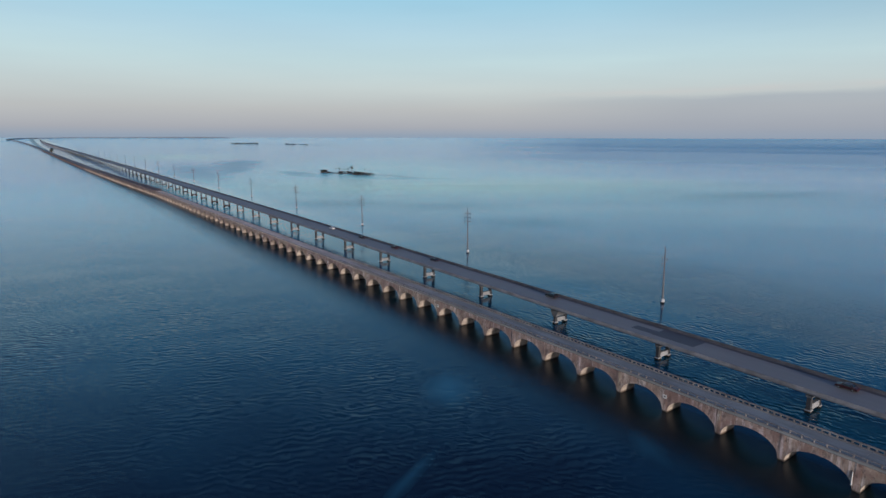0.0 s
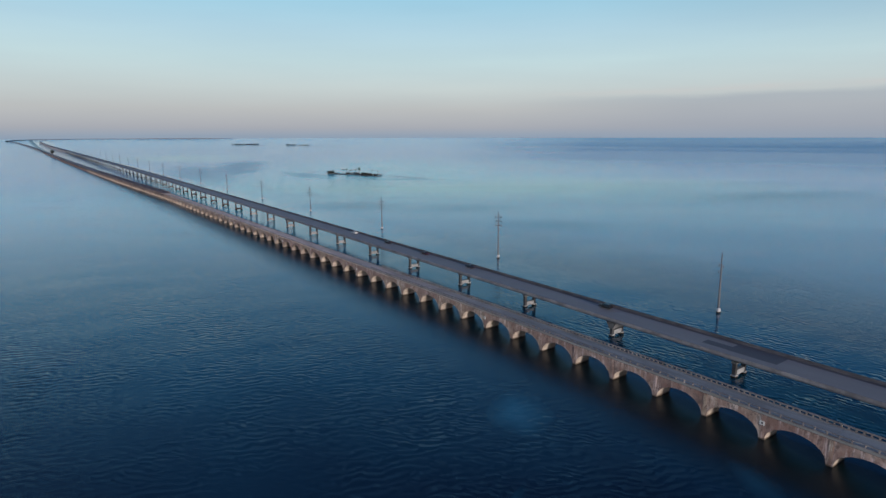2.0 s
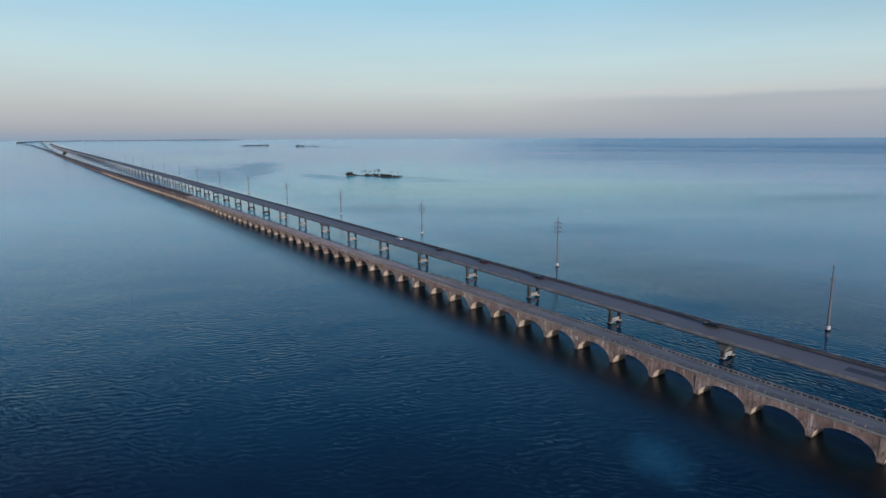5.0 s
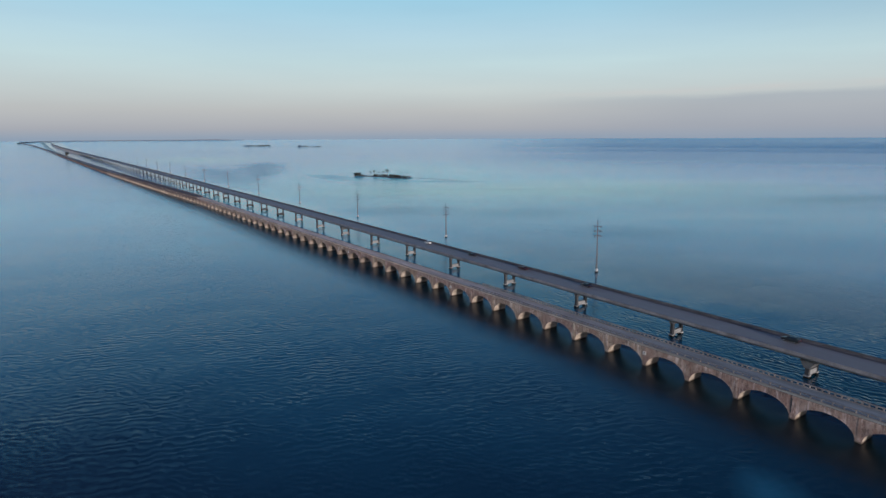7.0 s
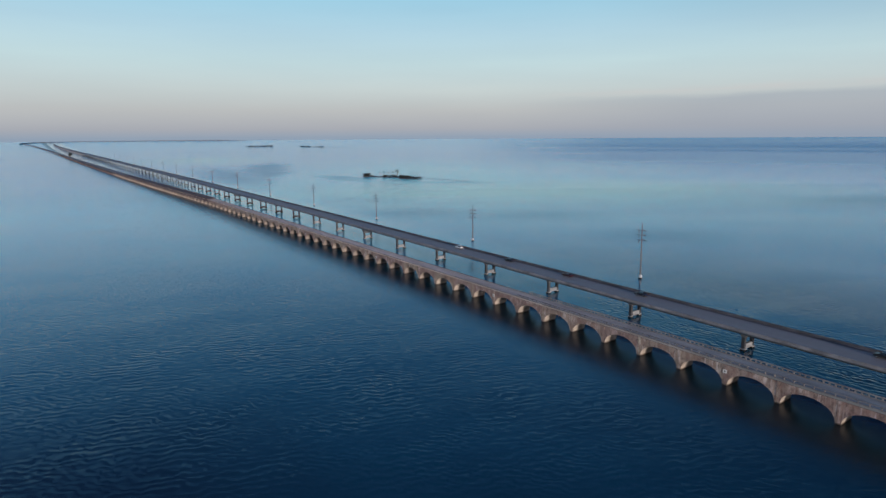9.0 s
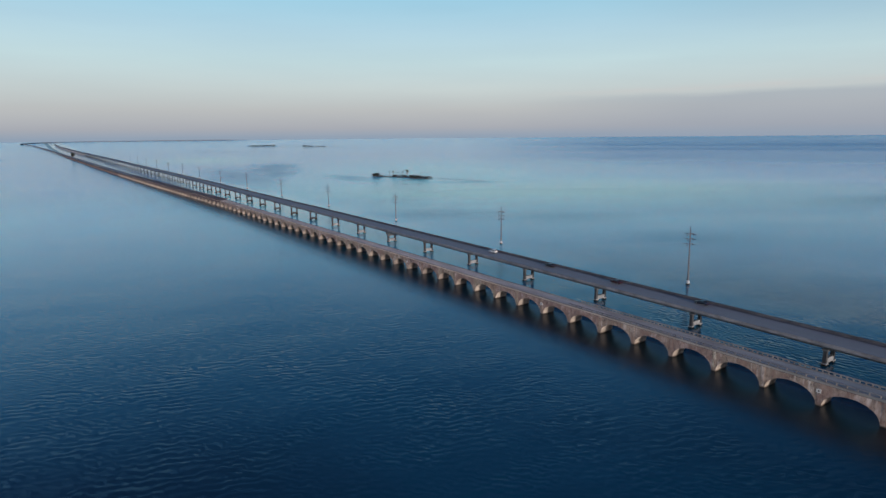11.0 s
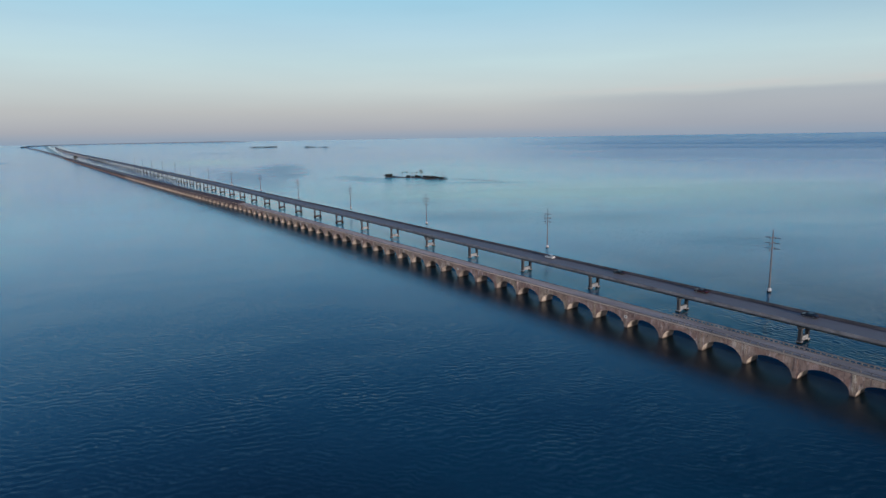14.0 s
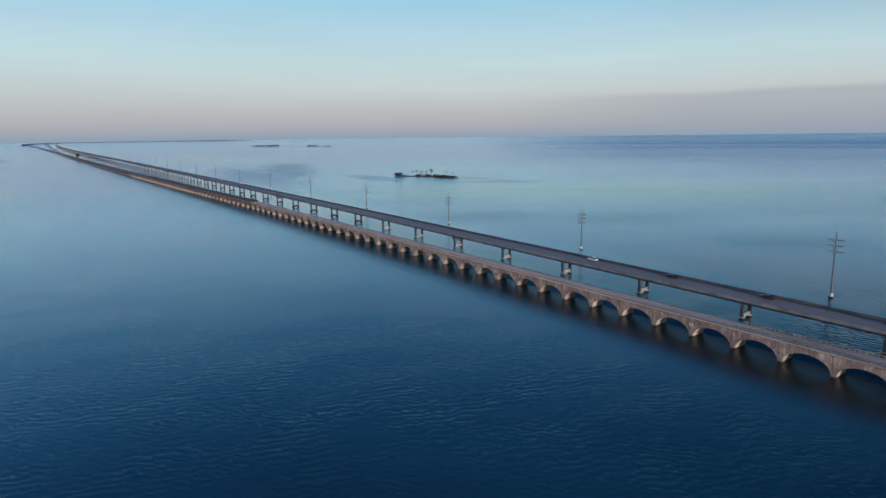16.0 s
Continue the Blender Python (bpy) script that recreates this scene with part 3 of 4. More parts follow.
hazed_girder = Shape().prism(girder_outline, 0.02, SPAN - 0.02).mesh("span_girder", HAZED_FAR)
hazed_near = Shape().prism([(HALF - 0.24 - y, z + 0.30) for y, z in wall_outline], 0.03, SPAN - 0.03).mesh("parapet", HAZED_FAR)
highway = thing("highway_bridge", "long pale concrete box girder highway bridge over open water", "bridge", kind="structure")
cap = Shape().box(-0.75, 0.75, -3.0, 3.0, -0.55, 0.0, 0.0).mesh("pier", NEW_CONCRETE)
flare = Shape().add([(-1.9, -3.1, 0), (1.9, -3.1, 0), (1.9, 3.1, 0), (-1.9, 3.1, 0), (-0.7, -3.0, -2.0), (0.7, -3.0, -2.0), (0.7, 3.0, -2.0), (-0.7, 3.0, -2.0)],
                    [(0, 1, 2, 3), (7, 6, 5, 4), (0, 4, 5, 1), (1, 5, 6, 2), (2, 6, 7, 3), (3, 7, 4, 0)]).mesh("pier", NEW_CONCRETE)
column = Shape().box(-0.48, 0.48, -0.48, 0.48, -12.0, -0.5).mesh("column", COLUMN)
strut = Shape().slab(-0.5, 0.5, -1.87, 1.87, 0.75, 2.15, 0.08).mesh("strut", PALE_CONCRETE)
# far struts are darkened, like the taller wet shafts, to stand in for reflections
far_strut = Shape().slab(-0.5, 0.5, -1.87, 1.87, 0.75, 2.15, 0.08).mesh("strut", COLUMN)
collar = Shape().slab(-0.72, 0.72, -0.72, 0.72, 0.45, 0.8, 0.06).mesh("collar", PALE_CONCRETE)
wet = Shape().box(-0.66, 0.66, -0.66, 0.66, -2.0, 0.46).mesh("wet_shaft", TIDE_GROWTH)
high_wet = Shape().box(-0.66, 0.66, -0.66, 0.66, -2.0, 1.3).mesh("wet_shaft", TIDE_GROWTH)
for k in range(-3, 68):
    x = N0 + SPAN * k
    y, z, y2, z2 = new_y(x), new_z(x), new_y(x + SPAN), new_z(x + SPAN)
    lie = pose(x, y, z, 0, math.degrees(-math.atan2(z2 - z, SPAN)), math.degrees(math.atan2(y2 - y, SPAN)))
    for name, data in (("span_girder", girder if k < 14 else hazed_girder), ("roadway", road_top), ("shoulder", shoulder), ("parapet", wall_near if k < 14 else hazed_near), ("parapet", wall_far)):
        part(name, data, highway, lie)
    flared = k % 7 == 2
    pier = part("pier", flare if flared else cap, highway, pose(x, y, z - 1.75, 0, 0, math.degrees(DRIFT)))
    for s in (-2.35, 2.35):
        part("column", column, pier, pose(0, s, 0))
        if k < 12:
            part("collar", collar, pier, pose(0, s, -(z - 1.75)))
        part("wet_shaft", wet if k < 12 else high_wet, pier, pose(0, s, -(z - 1.75)))
    part("strut", strut if k < 12 else far_strut, pier, pose(0, 0, -(z - 1.75)), "pale concrete strut just above the water" if k < 12 else "dark concrete strut just above the water")
far_run = Shape()
XS = [N0 + SPAN * 68 + 160 * i for i in range(39)]
for a, b in zip(XS, XS[1:]):
    quad = []
    for x in (a, b):
        for dy, dz in ((-HALF, 1.1), (HALF, 1.1), (HALF, -0.4), (-HALF, -0.4)):
            quad.append(afar(x, new_y(x) + dy, new_z(x) + dz))
    far_run.add(quad, [(0, 1, 5, 4), (1, 2, 6, 5), (2, 3, 7, 6), (3, 0, 4, 7)])
    for i in range(4):
        x = a + (b - a) * i / 4
        leg = []
        for dx in (-1, 1):
            for dy in (-2.5, 2.5):
                for z in (-1, new_z(x)):
                    leg.append(afar(x + dx, new_y(x) + dy, z))
        far_run.add(leg, [(0, 1, 3, 2), (4, 6, 7, 5), (0, 4, 5, 1), (2, 3, 7, 6)])
part("far_spans", far_run.mesh("far_spans", HAZED_FAR), highway, kind="stuff")
for x0, x1, y0, y1 in ((-20.2, -12.8, -2.0, 1.3), (-33.6, -20.2, -4.8, 1.5)):
    y = new_y((x0 + x1) / 2)
    z = new_z((x0 + x1) / 2)
    patch = Shape().box(x0, x1, y0, y1, 0.372, 0.380).mesh("road_patch", ROAD_PATCH)
    part("road_patch", patch, highway, pose(0, y, new_z(0), 0, math.degrees(-math.atan(GRADE)), 0), "dark asphalt patch")

# ---- the old viaduct: spandrel-filled concrete arches ----
BAY, A0 = 13.28, -84.3
WIDE, SPRING, CROWN, TOP, EDGE = 5.7, 0.38, 4.25, 5.85, 6.27
PIER_HALF = 0.66
old = thing("arch_viaduct", "weathered brown concrete arch viaduct with rust stains", "viaduct", kind="structure")


def old_y(x):
    """The viaduct swings a little towards the open side beyond the end of its rebuilt stretch."""
    return 18.5 * (1 - math.exp(-(x - 560) / 600)) if x > 560 else 0.0


def arch_mesh(steps, mat):
    h = BAY / 2
    rx = h - PIER_HALF
    low = [(-h, SPRING - 0.05), (-rx, SPRING - 0.05)]
    for i in range(steps + 1):
        q = math.pi * (1 - i / steps)
        low.append((rx * math.cos(q), SPRING + (CROWN - SPRING) * math.sin(q)))
    low += [(rx, SPRING - 0.05), (h, SPRING - 0.05)]
    v, f = [], []
    n = len(low)
    for y in (0.0, -WIDE):
        v += [(x, y, z) for x, z in low] + [(x, y, TOP) for x, z in low]
    for i in range(n - 1):
        f.append((i, i + 1, n + i + 1, n + i))
        f.append((2 * n + i, 3 * n + i, 3 * n + i + 1, 2 * n + i + 1))
    # a raised ring of voussoir concrete along the arch's edge
    k = len(v)
    ring = [(low[i][0], low[i][1]) for i in range(2, n - 2)]
    for y, r in ((0.022, 0.0), (0.022, 0.42)):
        for x, z in ring:
            nx, nz = x / rx ** 2, (z - SPRING + 0.4) / (CROWN - SPRING) ** 2
            ln = math.hypot(nx, nz)
            v.append((x + nx / ln * r, y, z + nz / ln * r))
    m = len(ring)
    for i in range(m - 1):
        f.append((k + i, k + i + 1, k + m + i + 1, k + m + i))
    k2 = len(v)
    for j in (0, m):
        v += [(v[k + j + i][0], -0.02, v[k + j + i][2]) for i in range(m)]
    for i in range(m - 1):
        f.append((k + i, k2 + i, k2 + i + 1, k + i + 1))
        f.append((k + m + i, k + m + i + 1, k2 + m + i + 1, k2 + m + i))
    return mesh("arch_span", v, f, mat)


def barrel_mesh(steps, mat):
    rx = BAY / 2 - PIER_HALF
    low = [(-rx, SPRING - 0.05)] + [(rx * math.cos(math.pi * (1 - i / steps)), SPRING + (CROWN - SPRING) * math.sin(math.pi * i / steps)) for i in range(steps + 1)] + [(rx, SPRING - 0.05)]
    n = len(low)
    v = [(x, y, z) for y in (0.018, -WIDE) for x, z in low] + [(x * 1.006, y, z + 0.05) for y in (0.05, -WIDE) for x, z in low]
    f = [(o + i, o + i + 1, o + n + i + 1, o + n + i) for o in (0, 2 * n) for i in range(n - 1)]
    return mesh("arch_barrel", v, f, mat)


barrel, mid_barrel, far_barrel = barrel_mesh(22, LIT_SOFFIT), barrel_mesh(16, MID_LIP), barrel_mesh(12, OLD_DARK)
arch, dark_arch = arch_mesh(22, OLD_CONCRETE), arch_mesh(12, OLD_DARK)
# dark strip draws the cornice's crack line and the slab's shadow line
cornice = Shape().box(-BAY / 2, BAY / 2, -0.02, 0.075, TOP - 0.16, TOP).mesh("cornice_course", OLD_DARK)
slab = Shape().slab(-BAY / 2 + 0.01, BAY / 2 - 0.01, -WIDE - 0.35, 0.22, TOP + 0.004, EDGE, 0.05).mesh("deck_slab", OLD_DECK)
kerb_n = Shape().slab(-BAY / 2, BAY / 2, -0.25, 0.16, EDGE + 0.004, EDGE + 0.22, 0.03).mesh("kerb", OLD_RAIL)
kerb_f = Shape().slab(-BAY / 2, BAY / 2, -WIDE - 0.30, -WIDE + 0.10, EDGE + 0.004, EDGE + 0.22, 0.03).mesh("kerb", OLD_RAIL)
beam_n = Shape().box(-BAY / 2, BAY / 2, -0.12, 0.06, EDGE + 0.72, EDGE + 0.92).mesh("rail_beam", OLD_RAIL)
beam_f = Shape().slab(-BAY / 2, BAY / 2, -WIDE - 0.25, -WIDE + 0.06, EDGE + 0.70, EDGE + 0.98, 0.03).mesh("rail_beam", OLD_RAIL)
post = Shape().slab(-0.11, 0.11, -0.11, 0.11, 0.2, 0.97, 0.03).mesh("rail_post", OLD_RAIL)
baluster = Shape().box(-0.17, 0.17, -0.10, 0.10, 0.2, 0.72).mesh("rail_post", OLD_RAIL)
pilaster = Shape().box(-0.42, 0.42, -0.03, 0.05, SPRING + 0.1, TOP).mesh("pilaster", OLD_CONCRETE)
base = Shape().box(-0.63, 0.63, -WIDE + 0.06, -0.06, -2.0, SPRING - 0.052, 0.0)
pier_base = base.mesh("pier_base", WET_FOOT)
plate = Shape().box(-0.55, 0.55, 0.05, 0.10, 0, 0.95).mesh("plaque", SIGN_WHITE)
mark = Shape().box(-0.2, 0.2, 0.10, 0.11, 0.28, 0.66).mesh("plaque_mark", SIGN_DARK)
crust = Shape().slab(-BAY / 2, BAY / 2, -WIDE - 0.9, 0.75, EDGE + 0.004, EDGE + 0.55, 0.06)
crust.box(-BAY / 2, BAY / 2, 0.55, 0.72, EDGE + 0.5, EDGE + 1.15).box(-BAY / 2, BAY / 2, -WIDE - 0.87, -WIDE - 0.7, EDGE + 0.5, EDGE + 1.15)
old_road, hazed_road = crust.mesh("widened_deck", RUSTY_DECK), crust.mesh("widened_deck", HAZED_FAR)
hazed_arch = arch_mesh(12, HAZED_OLD)
BREAK, RAILED = 49, 16
for k in range(-4, 212):
    x = A0 + BAY * k
    swing = math.degrees(math.atan2(old_y(x + BAY) - old_y(x), BAY))
    at = pose(x, old_y(x), 0, 0, 0, swing)
    mid = pose(x + BAY / 2, (old_y(x) + old_y(x + BAY)) / 2, 0, 0, 0, swing)
    part("arch_span", arch if k < BREAK else dark_arch if k < 95 else hazed_arch, old, mid)
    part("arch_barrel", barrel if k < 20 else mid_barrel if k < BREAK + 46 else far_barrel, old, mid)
    if k < BREAK:
        part("cornice_course", cornice, old, mid)
    part("pier_base", pier_base, old, at, "dark brown footing at the waterline" if k == 3 else "")
    if k < 90:
        part("pilaster", pilaster, old, at)
    part("deck_slab", slab, old, mid)
    if k < BREAK:
        part("kerb", kerb_n, old, mid)
        part("kerb", kerb_f, old, mid)
        if k < RAILED:
            part("rail_beam", beam_n, old, mid)
            part("rail_beam", beam_f, old, mid)
            for i in range(6):
                part("rail_post", post, old, pose(x + BAY * (i + 0.5) / 6, -0.03, EDGE))
            for i in range(10):
                part("rail_post", baluster, old, pose(x + BAY * (i + 0.5) / 10, -WIDE - 0.1, EDGE))
    else:
        part("widened_deck", old_road if k < 85 else hazed_road, old, mid)
    if k % 7 == 3 and k < 60:
        sign = part("plaque", plate, old, pose(x + 0.1, old_y(x), 3.35), "small pale plaque with a dark mark")
        part("plaque_mark", mark, sign)
part("open_joint", Shape().box(-0.16, 0.16, 0.0, 0.056, 1.6, 5.1).mesh("open_joint", SIGN_DARK), old, pose(9.1, 0, 0), "dark gaping joint in the weathered concrete")
part("drain_pipe", Shape().tube([(0, 0.12, 1.1), (0, 0.12, 3.8)], [0.10, 0.10], 8).mesh("drain_pipe", SIGN_WHITE), old, pose(-83.5, 0, 0), "pale drain pipe down the pier")
far_old = Shape()


def bend(x):
    return old_y(x) + 1.8e-6 * (x - XS[0]) ** 2


XS = [A0 + BAY * 212 + 160 * i for i in range(43)]
for a, b in zip(XS, XS[1:]):
    quad = []
    for x in (a, b):
        for y, z in ((-WIDE - 0.9, EDGE + 1), (0.75, EDGE + 1), (0.6, 3.4), (-WIDE - 0.6, 3.4)):
            quad.append(afar(x, y + bend(x), z))
    far_old.add(quad, [(0, 1, 5, 4), (1, 2, 6, 5), (2, 3, 7, 6), (3, 0, 4, 7)])
    for i in range(8):
        x = a + (b - a) * i / 8
        leg = []
        for dx in (-2, 2):
            for y in (-WIDE, 0.3):
                for z in (-1, 3.6):
                    leg.append(afar(x + dx, y + bend(x), z))
        far_old.add(leg, [(0, 1, 3, 2), (4, 6, 7, 5), (0, 4, 5, 1), (2, 3, 7, 6)])
part("far_spans", far_old.mesh("far_spans", HAZED_FAR), old, kind="stuff")

# ---- power poles in the water beside the highway ----
POLE_Y, POLE_X, POLE_STEP = -81.3, 11.2, 3 * SPAN
ARMS = (-3.1, -5.3, -7.5)
shaft = Shape().tube([(0, 0, -2), (0, 0, 2.0), (0, 0, 22.6)], [0.42, 0.40, 0.19], 10).mesh("shaft", POLE_METAL, True)
foot = Shape().tube([(0, 0, -2), (0, 0, 1.6), (0, 0, 1.8)], [0.75, 0.75, 0.55], 12).mesh("footing", FOOTING)
footlow = Shape().tube([(0, 0, -2), (0, 0, 0.55)], [0.8, 0.8], 12).mesh("wet_footing", TIDE_GROWTH)
arm = Shape().box(-0.09, 0.09, -2.3, 2.3, -0.1, 0.1).mesh("crossarm", POLE_METAL)
short_arm = Shape().box(-0.09, 0.09, 0, 1.7, -0.1, 0.1).mesh("crossarm", POLE_METAL)
insul = Shape().tube([(0, 0, -0.9), (0, 0, -0.7), (0, 0, -0.5), (0, 0, -0.3), (0, 0, -0.1)], [0.09, 0.15, 0.1, 0.15, 0.07], 8).mesh("insulator", DARK_METAL)


strain = Shape().tube([(0, 0, 0.1), (0, 0, 0.9), (0, 0, 1.0), (0, 0, 2.9), (0, 0, 3.0)], [0.05, 0.05, 0.13, 0.13, 0.04], 8).mesh("strain_insulator", DARK_METAL)


def power_pole(tall, lean, staggered=False):
    p = thing("power_pole", "tall weathered utility pole on a pale footing in the water", "utility pole", group="power poles along the bridge")
    s = part("shaft", shaft, p, pose(0, 0, 0, 0, lean, 0) @ Matrix.Diagonal((1, 1, tall / 22.6, 1)))
    part("footing", foot, p, label="pale concrete footing")
    part("wet_footing", footlow, p)
    if staggered:
        for h, turn in ((-4.0, 0), (-4.9, 180), (-6.4, 0)):
            a = part("crossarm", short_arm, p, pose(math.tan(radians(lean)) * (tall + h), 0, tall + h, 0, 0, turn))
            part("insulator", insul, a, pose(0, 1.6, 0))
        return p
    for h in ARMS:
        a = part("crossarm", arm, p, pose(math.tan(radians(lean)) * (tall + h), 0, tall + h))
        for y in (-2.15, 2.15):
            part("insulator", insul, a, pose(0, y, 0))
        for turn in (90, -90):
            part("strain_insulator", strain, a, pose(0, 0, 0, 0, turn, 0))
    return p


POLES = []
heights = {0: 22.4, 1: 25.3, 2: 22.6, 3: 22.0}
for k in range(-1, 22):
    lean = 1.1 if k in (0, 1) else 0.5
    tall = heights.get(k, 21.5)
    x = POLE_X + POLE_STEP * k
    p = power_pole(tall, lean, k == 0)
    p.matrix_world = pose(x, POLE_Y - 0.0025 * max(0, x - 300), 0)
    POLES.append((p.matrix_world.translation.copy(), tall, lean))
for (a, ta, la), (b, tb, lb) in list(zip(POLES, POLES[1:]))[:7]:
    for h in ARMS:
        for y in (-2.15, 2.15):
            pts = []
            for i in range(13):
                s = i / 12
                za, zb = ta + h - 0.9, tb + h - 0.9
                pts.append((a.x + (b.x - a.x) * s, a.y + (b.y - a.y) * s + y, za + (zb - za) * s - 2.6 * 4 * s * (1 - s)))
            line = new("power_line", Shape().tube(pts, [0.009] * 13, 5).mesh("power_line", WIRE))
            tagged(line, "thin sagging power line strung between utility poles", "power line", "wires along the bridge")

# ---- traffic on the highway ----


def car_body(sedan):
    if sedan:
        side = [(-2.3, 0.35), (-2.32, 0.75), (-1.65, 0.95), (-0.95, 1.42), (0.45, 1.44), (1.2, 0.98), (2.2, 0.85), (2.32, 0.6), (2.28, 0.35)]
    else:
        side = [(-2.3, 0.40), (-2.34, 0.95), (-2.15, 1.15), (-1.75, 1.68), (0.35, 1.70), (1.15, 1.12), (2.2, 0.98), (2.34, 0.7), (2.3, 0.40)]
    sh = Shape()
    cols = []
    for w, inset in ((0.90, 0.0), (0.93, 0.5), (-0.93, 0.5), (-0.90, 0.0)):
        cols.append([(x, w * (1 - 0.16 * max(0, z - 0.95) / 0.6), z) for x, z in side])
    n = len(side)
    for c in cols:
        sh.v += c
    for j in range(3):
        for i in range(n):
            i2 = (i + 1) % n
            sh.f.append((j * n + i, j * n + i2, (j + 1) * n + i2, (j + 1) * n + i))
    sh.f += [tuple(range(n)), tuple(range(4 * n - 1, 3 * n - 1, -1))]
    return sh, side


def car(name, paint, sedan, label, at):
    c = thing(name, label, "car", at, "cars on the highway")
    sh, side = car_body(sedan)
    body = part("body", sh.mesh("body", paint, False), c)
    (xa, za), (xb, zb), (xc, zc), (xd, zd) = side[2:6]
    t = 0.90 * (1 - 0.16 * max(0, zb - 0.95) / 0.6)
    for s in (1, -1):
        glass = Shape()
        y0, y1 = s * 0.925, s * (t + 0.035)
        glass.add([(xa + 0.25, y0, za + 0.06), (xd - 0.2, y0, zd + 0.05), (xc - 0.1, y1, zc - 0.1), (xb + 0.12, y1, zb - 0.1),
                   (xa + 0.25, y0 - s * 0.05, za + 0.06), (xd - 0.2, y0 - s * 0.05, zd + 0.05), (xc - 0.1, y1 - s * 0.05, zc - 0.1), (xb + 0.12, y1 - s * 0.05, zb - 0.1)],
                  [(0, 1, 2, 3), (7, 6, 5, 4), (0, 4, 5, 1), (1, 5, 6, 2), (2, 6, 7, 3), (3, 7, 4, 0)])
        part("side_window", glass.mesh("side_window", GLASS_DARK), body)
    for nm, (x0, z0), (x1, z1), push in (("rear_window", side[2], side[3], -1), ("windscreen", side[5], side[4], 1)):
        g = Shape()
        q = []
        for s in (0.12, 0.9):
            for y in (-0.74, 0.74):
                q.append((x0 + (x1 - x0) * s + push * 0.03, y, z0 + (z1 - z0) * s + 0.03))
        q += [(a - push * 0.05, b, d - 0.05) for a, b, d in q]
        g.add(q, [(0, 1, 3, 2), (4, 6, 7, 5), (0, 4, 5, 1), (1, 5, 7, 3), (3, 7, 6, 2), (2, 6, 4, 0)])
        part(nm, g.mesh(nm, GLASS_DARK), body)
    wheel = Shape().tube([(0, -0.11, 0), (0, -0.08, 0), (0, 0.08, 0), (0, 0.11, 0)], [0.28, 0.33, 0.33, 0.28], 14).mesh("wheel", TYRE, False)
    rim = Shape().tube([(0, -0.125, 0), (0, 0.125, 0)], [0.2, 0.2], 10).mesh("rim", CHROME)
    for x in (-1.4, 1.42):
        for y in (-0.83, 0.83):
            w = part("wheel", wheel, c, pose(x, y, 0.33))
            part("rim", rim, w)
    lamp = Shape().box(-0.03, 0.03, -0.2, 0.2, -0.07, 0.07).mesh("tail_light", RED_LENS)
    head = Shape().box(-0.03, 0.03, -0.2, 0.2, -0.07, 0.07).mesh("headlight", CLEAR_LENS)
    for y in (-0.66, 0.66):
        part("tail_light", lamp, body, pose(-2.33, y, 0.8))
        part("headlight", head, body, pose(2.28, y, 0.7))
    return c


def paint(name, col):
    m = Mat(name, 0.38, 0.1)
    m.colour(m.mix(m.noise(2.0), tuple(c * 0.9 for c in col) + (1,), tuple(col) + (1,)))
    m.b.inputs["Coat Weight"].default_value = 0.2
    return m.m


SILVER = paint("silver_paint", (0.62, 0.62, 0.62))
BLACK = paint("black_paint", (0.012, 0.013, 0.016))
MAROON = paint("maroon_paint", (0.042, 0.008, 0.010))
NAVY = paint("navy_paint", (0.012, 0.016, 0.03))


def on_road(x, off):
    return pose(x, new_y(x) + off, new_z(x) + 0.37, 0, math.degrees(-math.atan(GRADE)), math.degrees(DRIFT))


LANE = -3.0
car("estate_car", SILVER, False, "silver estate car driving on the highway bridge", on_road(211, LANE))
car("saloon_car", BLACK, True, "black saloon car driving on the highway bridge", on_road(172, LANE))
car("saloon_car", MAROON, True, "dark red saloon car driving on the highway bridge", on_road(136, LANE))
car("saloon_car", NAVY, True, "dark blue saloon car driving on the highway bridge", on_road(100, LANE))
car("estate_car", BLACK, False, "black estate car driving on the highway bridge", on_road(25, LANE))
car("saloon_car", MAROON, True, "dark red saloon car driving on the highway bridge", on_road(-70, LANE))

# ---- mangrove keys ----


def blob_leaves(rng, count, rx, ry, rz, size):
    """A crown of many small leaf clumps, uneven and open."""
    sh = Shape()
    lumps = [(rng.uniform(-0.55, 0.55) * rx, rng.uniform(-0.55, 0.55) * ry, rng.uniform(0.3, 0.95) * rz, rng.uniform(0.3, 0.55)) for _ in range(7)]
    for _ in range(count):
        lx, ly, lz, lr = rng.choice(lumps)
        d = Vector((rng.gauss(0, 1), rng.gauss(0, 1), rng.gauss(0, 1))).normalized() * lr * rng.uniform(0.6, 1.05)
        c = Vector((lx + d.x * rx, ly + d.y * ry, max(0.12, lz + d.z * rz * 0.7)))
        u = Vector((rng.gauss(0, 1), rng.gauss(0, 1), rng.gauss(0, 0.6))).normalized()
        w = u.cross(Vector((rng.gauss(0, 1), rng.gauss(0, 1), rng.gauss(0, 1)))).normalized()
        s = size * rng.uniform(0.6, 1.3)
        sh.add([c - u * s, c + w * s * 0.6, c + u * s, c - w * s * 0.6], [(0, 1, 2, 3)])
    return sh


rng = random.Random(7)
bush_crowns = [blob_leaves(rng, 240, 3.6, 3.6, 4.2, 0.55).mesh("crown", MANGROVE) for _ in range(4)]
bush_trunks = []
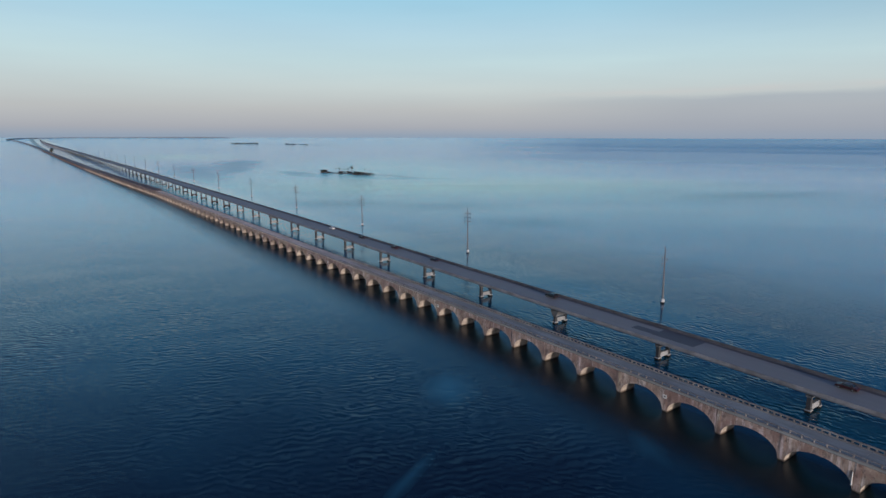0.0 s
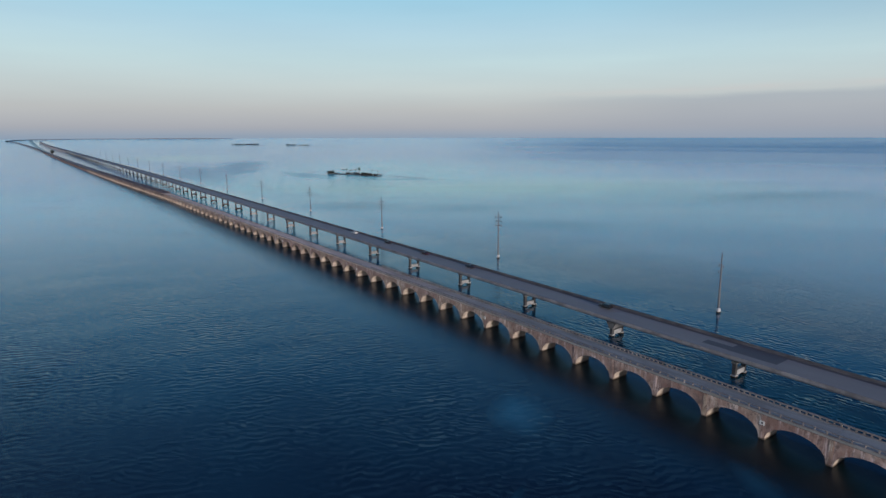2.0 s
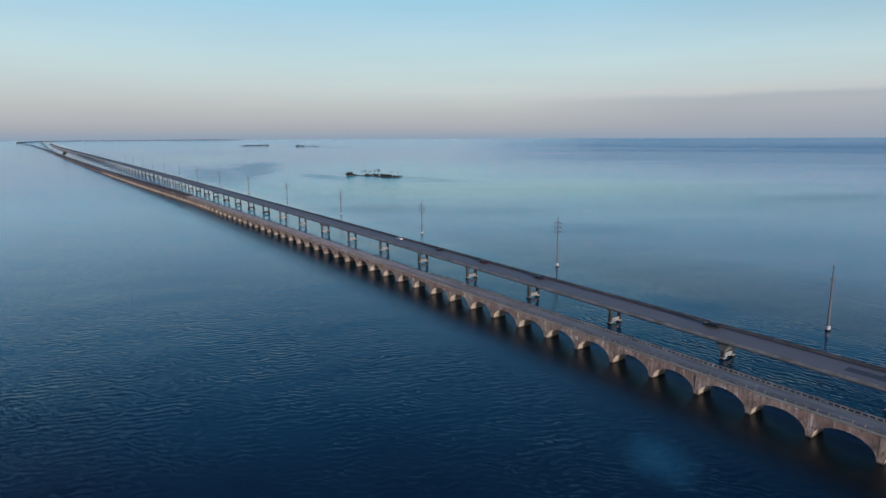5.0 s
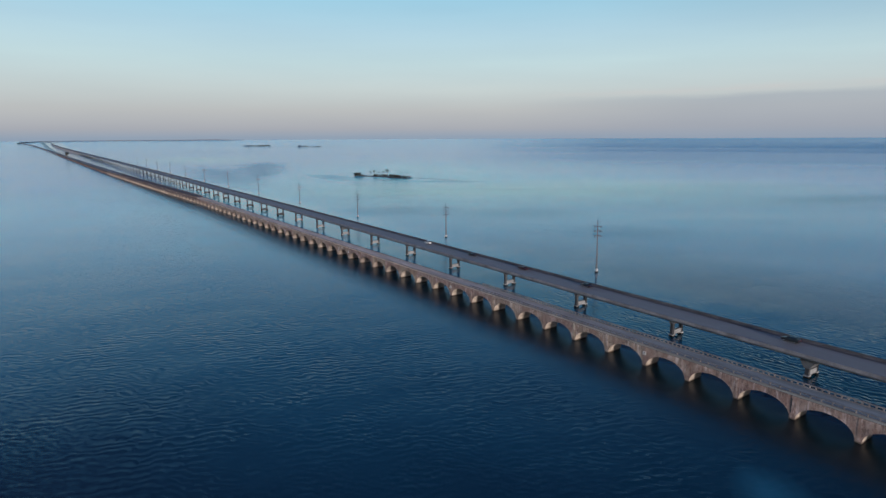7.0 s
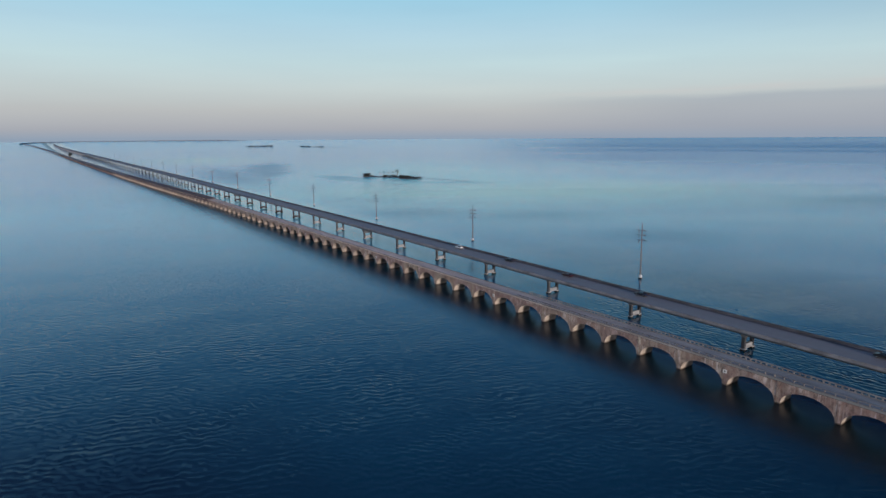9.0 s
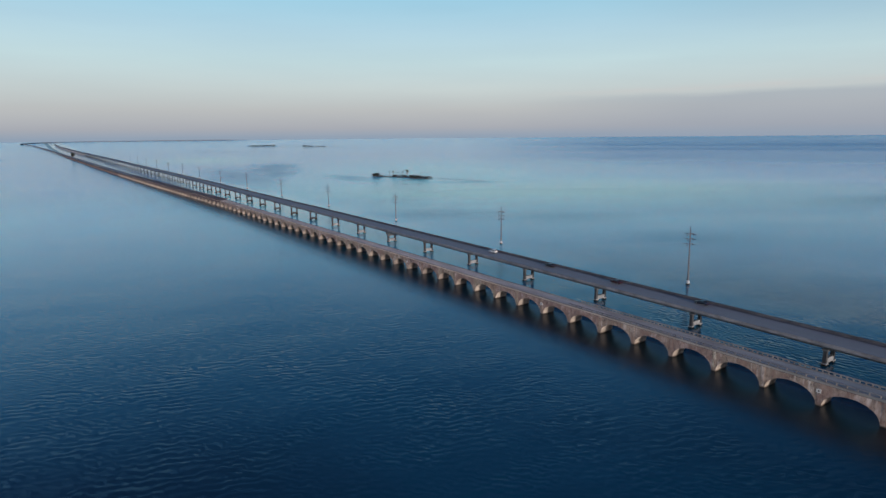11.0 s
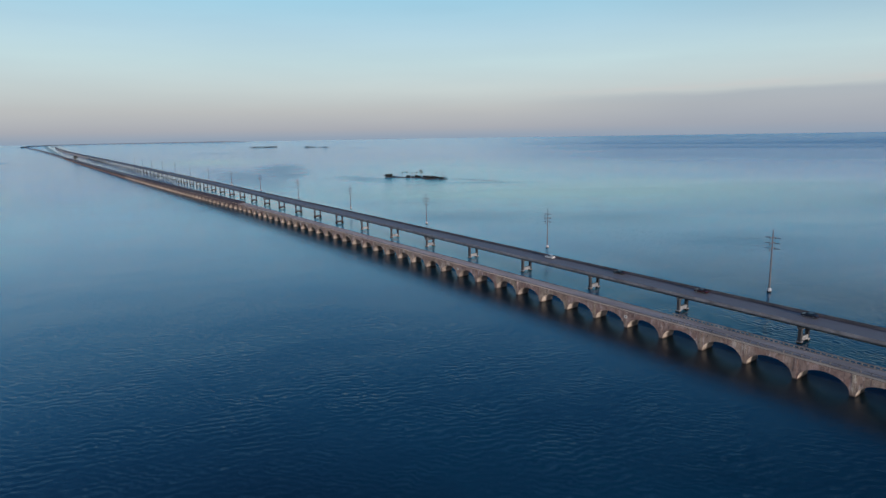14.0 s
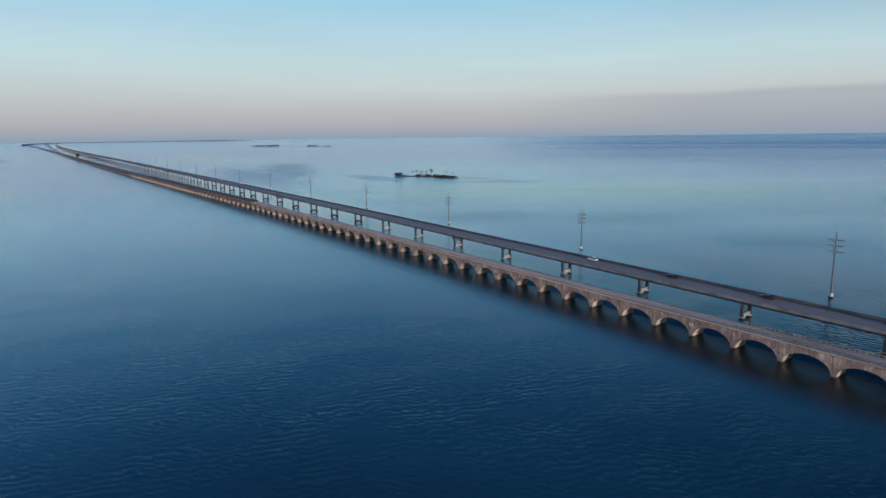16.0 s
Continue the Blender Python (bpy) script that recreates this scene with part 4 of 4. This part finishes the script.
for i in range(2):
    sh = Shape()
    for j in range(5):
        q = 2 * math.pi * j / 5 + i
        sh.tube([(math.cos(q) * 1.3, math.sin(q) * 1.3, -0.5), (math.cos(q) * 0.4, math.sin(q) * 0.4, 1.4), (math.cos(q + 1) * 0.9, math.sin(q + 1) * 0.9, 3.0)], [0.1, 0.14, 0.05], 5)
    bush_trunks.append(sh.mesh("trunk", BARK))
palm_trunk = Shape().tube([(0, 0, -0.3), (0.15, 0, 3), (0.1, 0.1, 6), (-0.1, 0.2, 9)], [0.26, 0.2, 0.17, 0.14], 7).mesh("trunk", BARK)
fronds = Shape()
for j in range(15):
    q = 2 * math.pi * j / 15 + rng.uniform(-0.2, 0.2)
    up = rng.uniform(0.1, 1.3)
    prev = Vector((-0.1, 0.2, 9))
    side = Vector((-math.sin(q), math.cos(q), 0))
    for i in range(4):
        s = (i + 1) / 4
        nxt = Vector((-0.1 + math.cos(q) * 2.6 * s, 0.2 + math.sin(q) * 2.6 * s, 9 + up * s * 1.6 - 2.4 * s * s))
        wa, wb = 0.42 * (1 - abs(i / 4 - 0.4)), 0.42 * (1 - abs(s - 0.4))
        fronds.add([prev - side * wa - Vector((0, 0, 0.15)), prev, prev + side * wa - Vector((0, 0, 0.15)), nxt + side * wb - Vector((0, 0, 0.15)), nxt, nxt - side * wb - Vector((0, 0, 0.15))], [(0, 1, 4, 5), (1, 2, 3, 4)])
        prev = nxt
palm_crown = fronds.mesh("crown", PALM)


def island(name, label, ends, half, seed, high=0.7):
    """A low sandy key along a line, with a ragged shore."""
    r = random.Random(seed)
    (xa, ya), (xb, yb) = ends
    d = Vector((xb - xa, yb - ya, 0))
    nrm = Vector((-d.y, d.x, 0)).normalized()
    rows = []
    for i in range(25):
        s = i / 24
        w = half * math.sin(math.pi * min(max(s, 0.01), 0.99)) ** 0.5 * r.uniform(0.75, 1.15)
        c = Vector((xa, ya, 0)) + d * s
        rows.append([c - nrm * w, c - nrm * w * 0.55, c, c + nrm * w * 0.55, c + nrm * w])
    v, f = [], []
    for row in rows:
        for j, c in enumerate(row):
            z = (-0.4, high * 0.8, high, high * 0.8, -0.4)[j]
            v.append(afar(c.x, c.y, z))
    for i in range(24):
        for j in range(4):
            a = i * 5 + j
            f.append((a, a + 1, a + 6, a + 5))
    ob = new(name, mesh(name, v, f, SAND, True))
    return tagged(ob, label, "island")


def bush(x, y, s, r, z=0.4):
    t = thing("mangrove_tree", "dense dark green mangrove standing on a low key", "tree", pose(*afar(x, y, z), 0, 0, r.uniform(0, 360)) @ Matrix.Diagonal((s, s, s * r.uniform(0.8, 1.2), 1)), "mangroves on the keys")
    part("trunk", r.choice(bush_trunks), t)
    part("crown", r.choice(bush_crowns), t)


def palm(x, y, s, r):
    t = thing("palm_tree", "slender palm tree rising above the mangroves", "tree", pose(x, y, 0.4, r.uniform(-5, 5), r.uniform(-5, 5), r.uniform(0, 360)) @ Matrix.Diagonal((s, s, s, 1)), "palms on the key")
    part("trunk", palm_trunk, t)
    part("crown", palm_crown, t)


r = random.Random(11)
island("mangrove_key", "low sandy key overgrown with mangroves and palms", ((850, -316), (760, -374)), 13, 3)
island("mangrove_key", "small low key overgrown with mangroves", ((775, -338), (735, -356)), 9, 4)
island("sandbar", "thin sandbar trailing from the mangrove key", ((745, -372), (655, -390)), 2.2, 5, 0.18)
# clumps along the key: where they start and end, how many, and how tall
for s0, s1, count, lo, hi in ((0.0, 0.08, 7, 0.8, 1.1), (0.10, 0.30, 6, 0.4, 0.55), (0.30, 0.72, 20, 0.5, 0.85), (0.72, 0.97, 7, 0.4, 0.6)):
    for _ in range(count):
        s = r.uniform(s0, s1)
        side = r.uniform(-6, 6)
        bush(848 + (762 - 848) * s + side * 0.55, -318 + (-372 + 318) * s + side * 0.83, r.uniform(lo, hi), r)
for _ in range(14):
    s = r.random()
    bush(772 + (738 - 772) * s + r.uniform(-3, 3), -340 + (-354 + 340) * s + r.uniform(-4, 4), r.uniform(0.55, 0.85), r)
for s, k in ((0.3, 0.9), (0.36, 1.0), (0.46, 0.85), (0.52, 0.95), (0.6, 1.25), (0.63, 1.05), (0.8, 0.85), (0.93, 0.7)):
    palm(848 + (762 - 848) * s, -318 + (-372 + 318) * s + r.uniform(-4, 4), k, r)
for ends, count, sd in ((((4420, -1230), (4330, -1400)), 90, 21), (((3960, -1468), (3640, -1495)), 60, 22)):
    island("mangrove_key", "distant dark mangrove key low on the water", ends, 16, sd)
    rr = random.Random(sd)
    for _ in range(count):
        s = rr.random() ** (1 if sd == 21 else 2.2)
        bush(ends[0][0] + (ends[1][0] - ends[0][0]) * s + rr.uniform(-8, 8), ends[0][1] + (ends[1][1] - ends[0][1]) * s + rr.uniform(-8, 8), rr.uniform(0.8, 1.2), rr)

island("sandbar", "thin grey sandbar between two distant keys", ((3960, -1250), (3800, -1390)), 8, 31, 0.5)
island("sandbar", "long thin sandbar trailing from a distant key", ((3640, -1480), (3110, -1503)), 8, 32, 0.5)

# a lone tree that has taken root on the old viaduct
t = thing("lone_tree", "lone bushy tree rooted in the old viaduct deck", "tree", pose(2180, old_y(2180) - 2.5, EDGE + 0.5) @ Matrix.Diagonal((3.0, 2.5, 3.0, 1)))
part("trunk", bush_trunks[0], t)
part("crown", bush_crowns[1], t)

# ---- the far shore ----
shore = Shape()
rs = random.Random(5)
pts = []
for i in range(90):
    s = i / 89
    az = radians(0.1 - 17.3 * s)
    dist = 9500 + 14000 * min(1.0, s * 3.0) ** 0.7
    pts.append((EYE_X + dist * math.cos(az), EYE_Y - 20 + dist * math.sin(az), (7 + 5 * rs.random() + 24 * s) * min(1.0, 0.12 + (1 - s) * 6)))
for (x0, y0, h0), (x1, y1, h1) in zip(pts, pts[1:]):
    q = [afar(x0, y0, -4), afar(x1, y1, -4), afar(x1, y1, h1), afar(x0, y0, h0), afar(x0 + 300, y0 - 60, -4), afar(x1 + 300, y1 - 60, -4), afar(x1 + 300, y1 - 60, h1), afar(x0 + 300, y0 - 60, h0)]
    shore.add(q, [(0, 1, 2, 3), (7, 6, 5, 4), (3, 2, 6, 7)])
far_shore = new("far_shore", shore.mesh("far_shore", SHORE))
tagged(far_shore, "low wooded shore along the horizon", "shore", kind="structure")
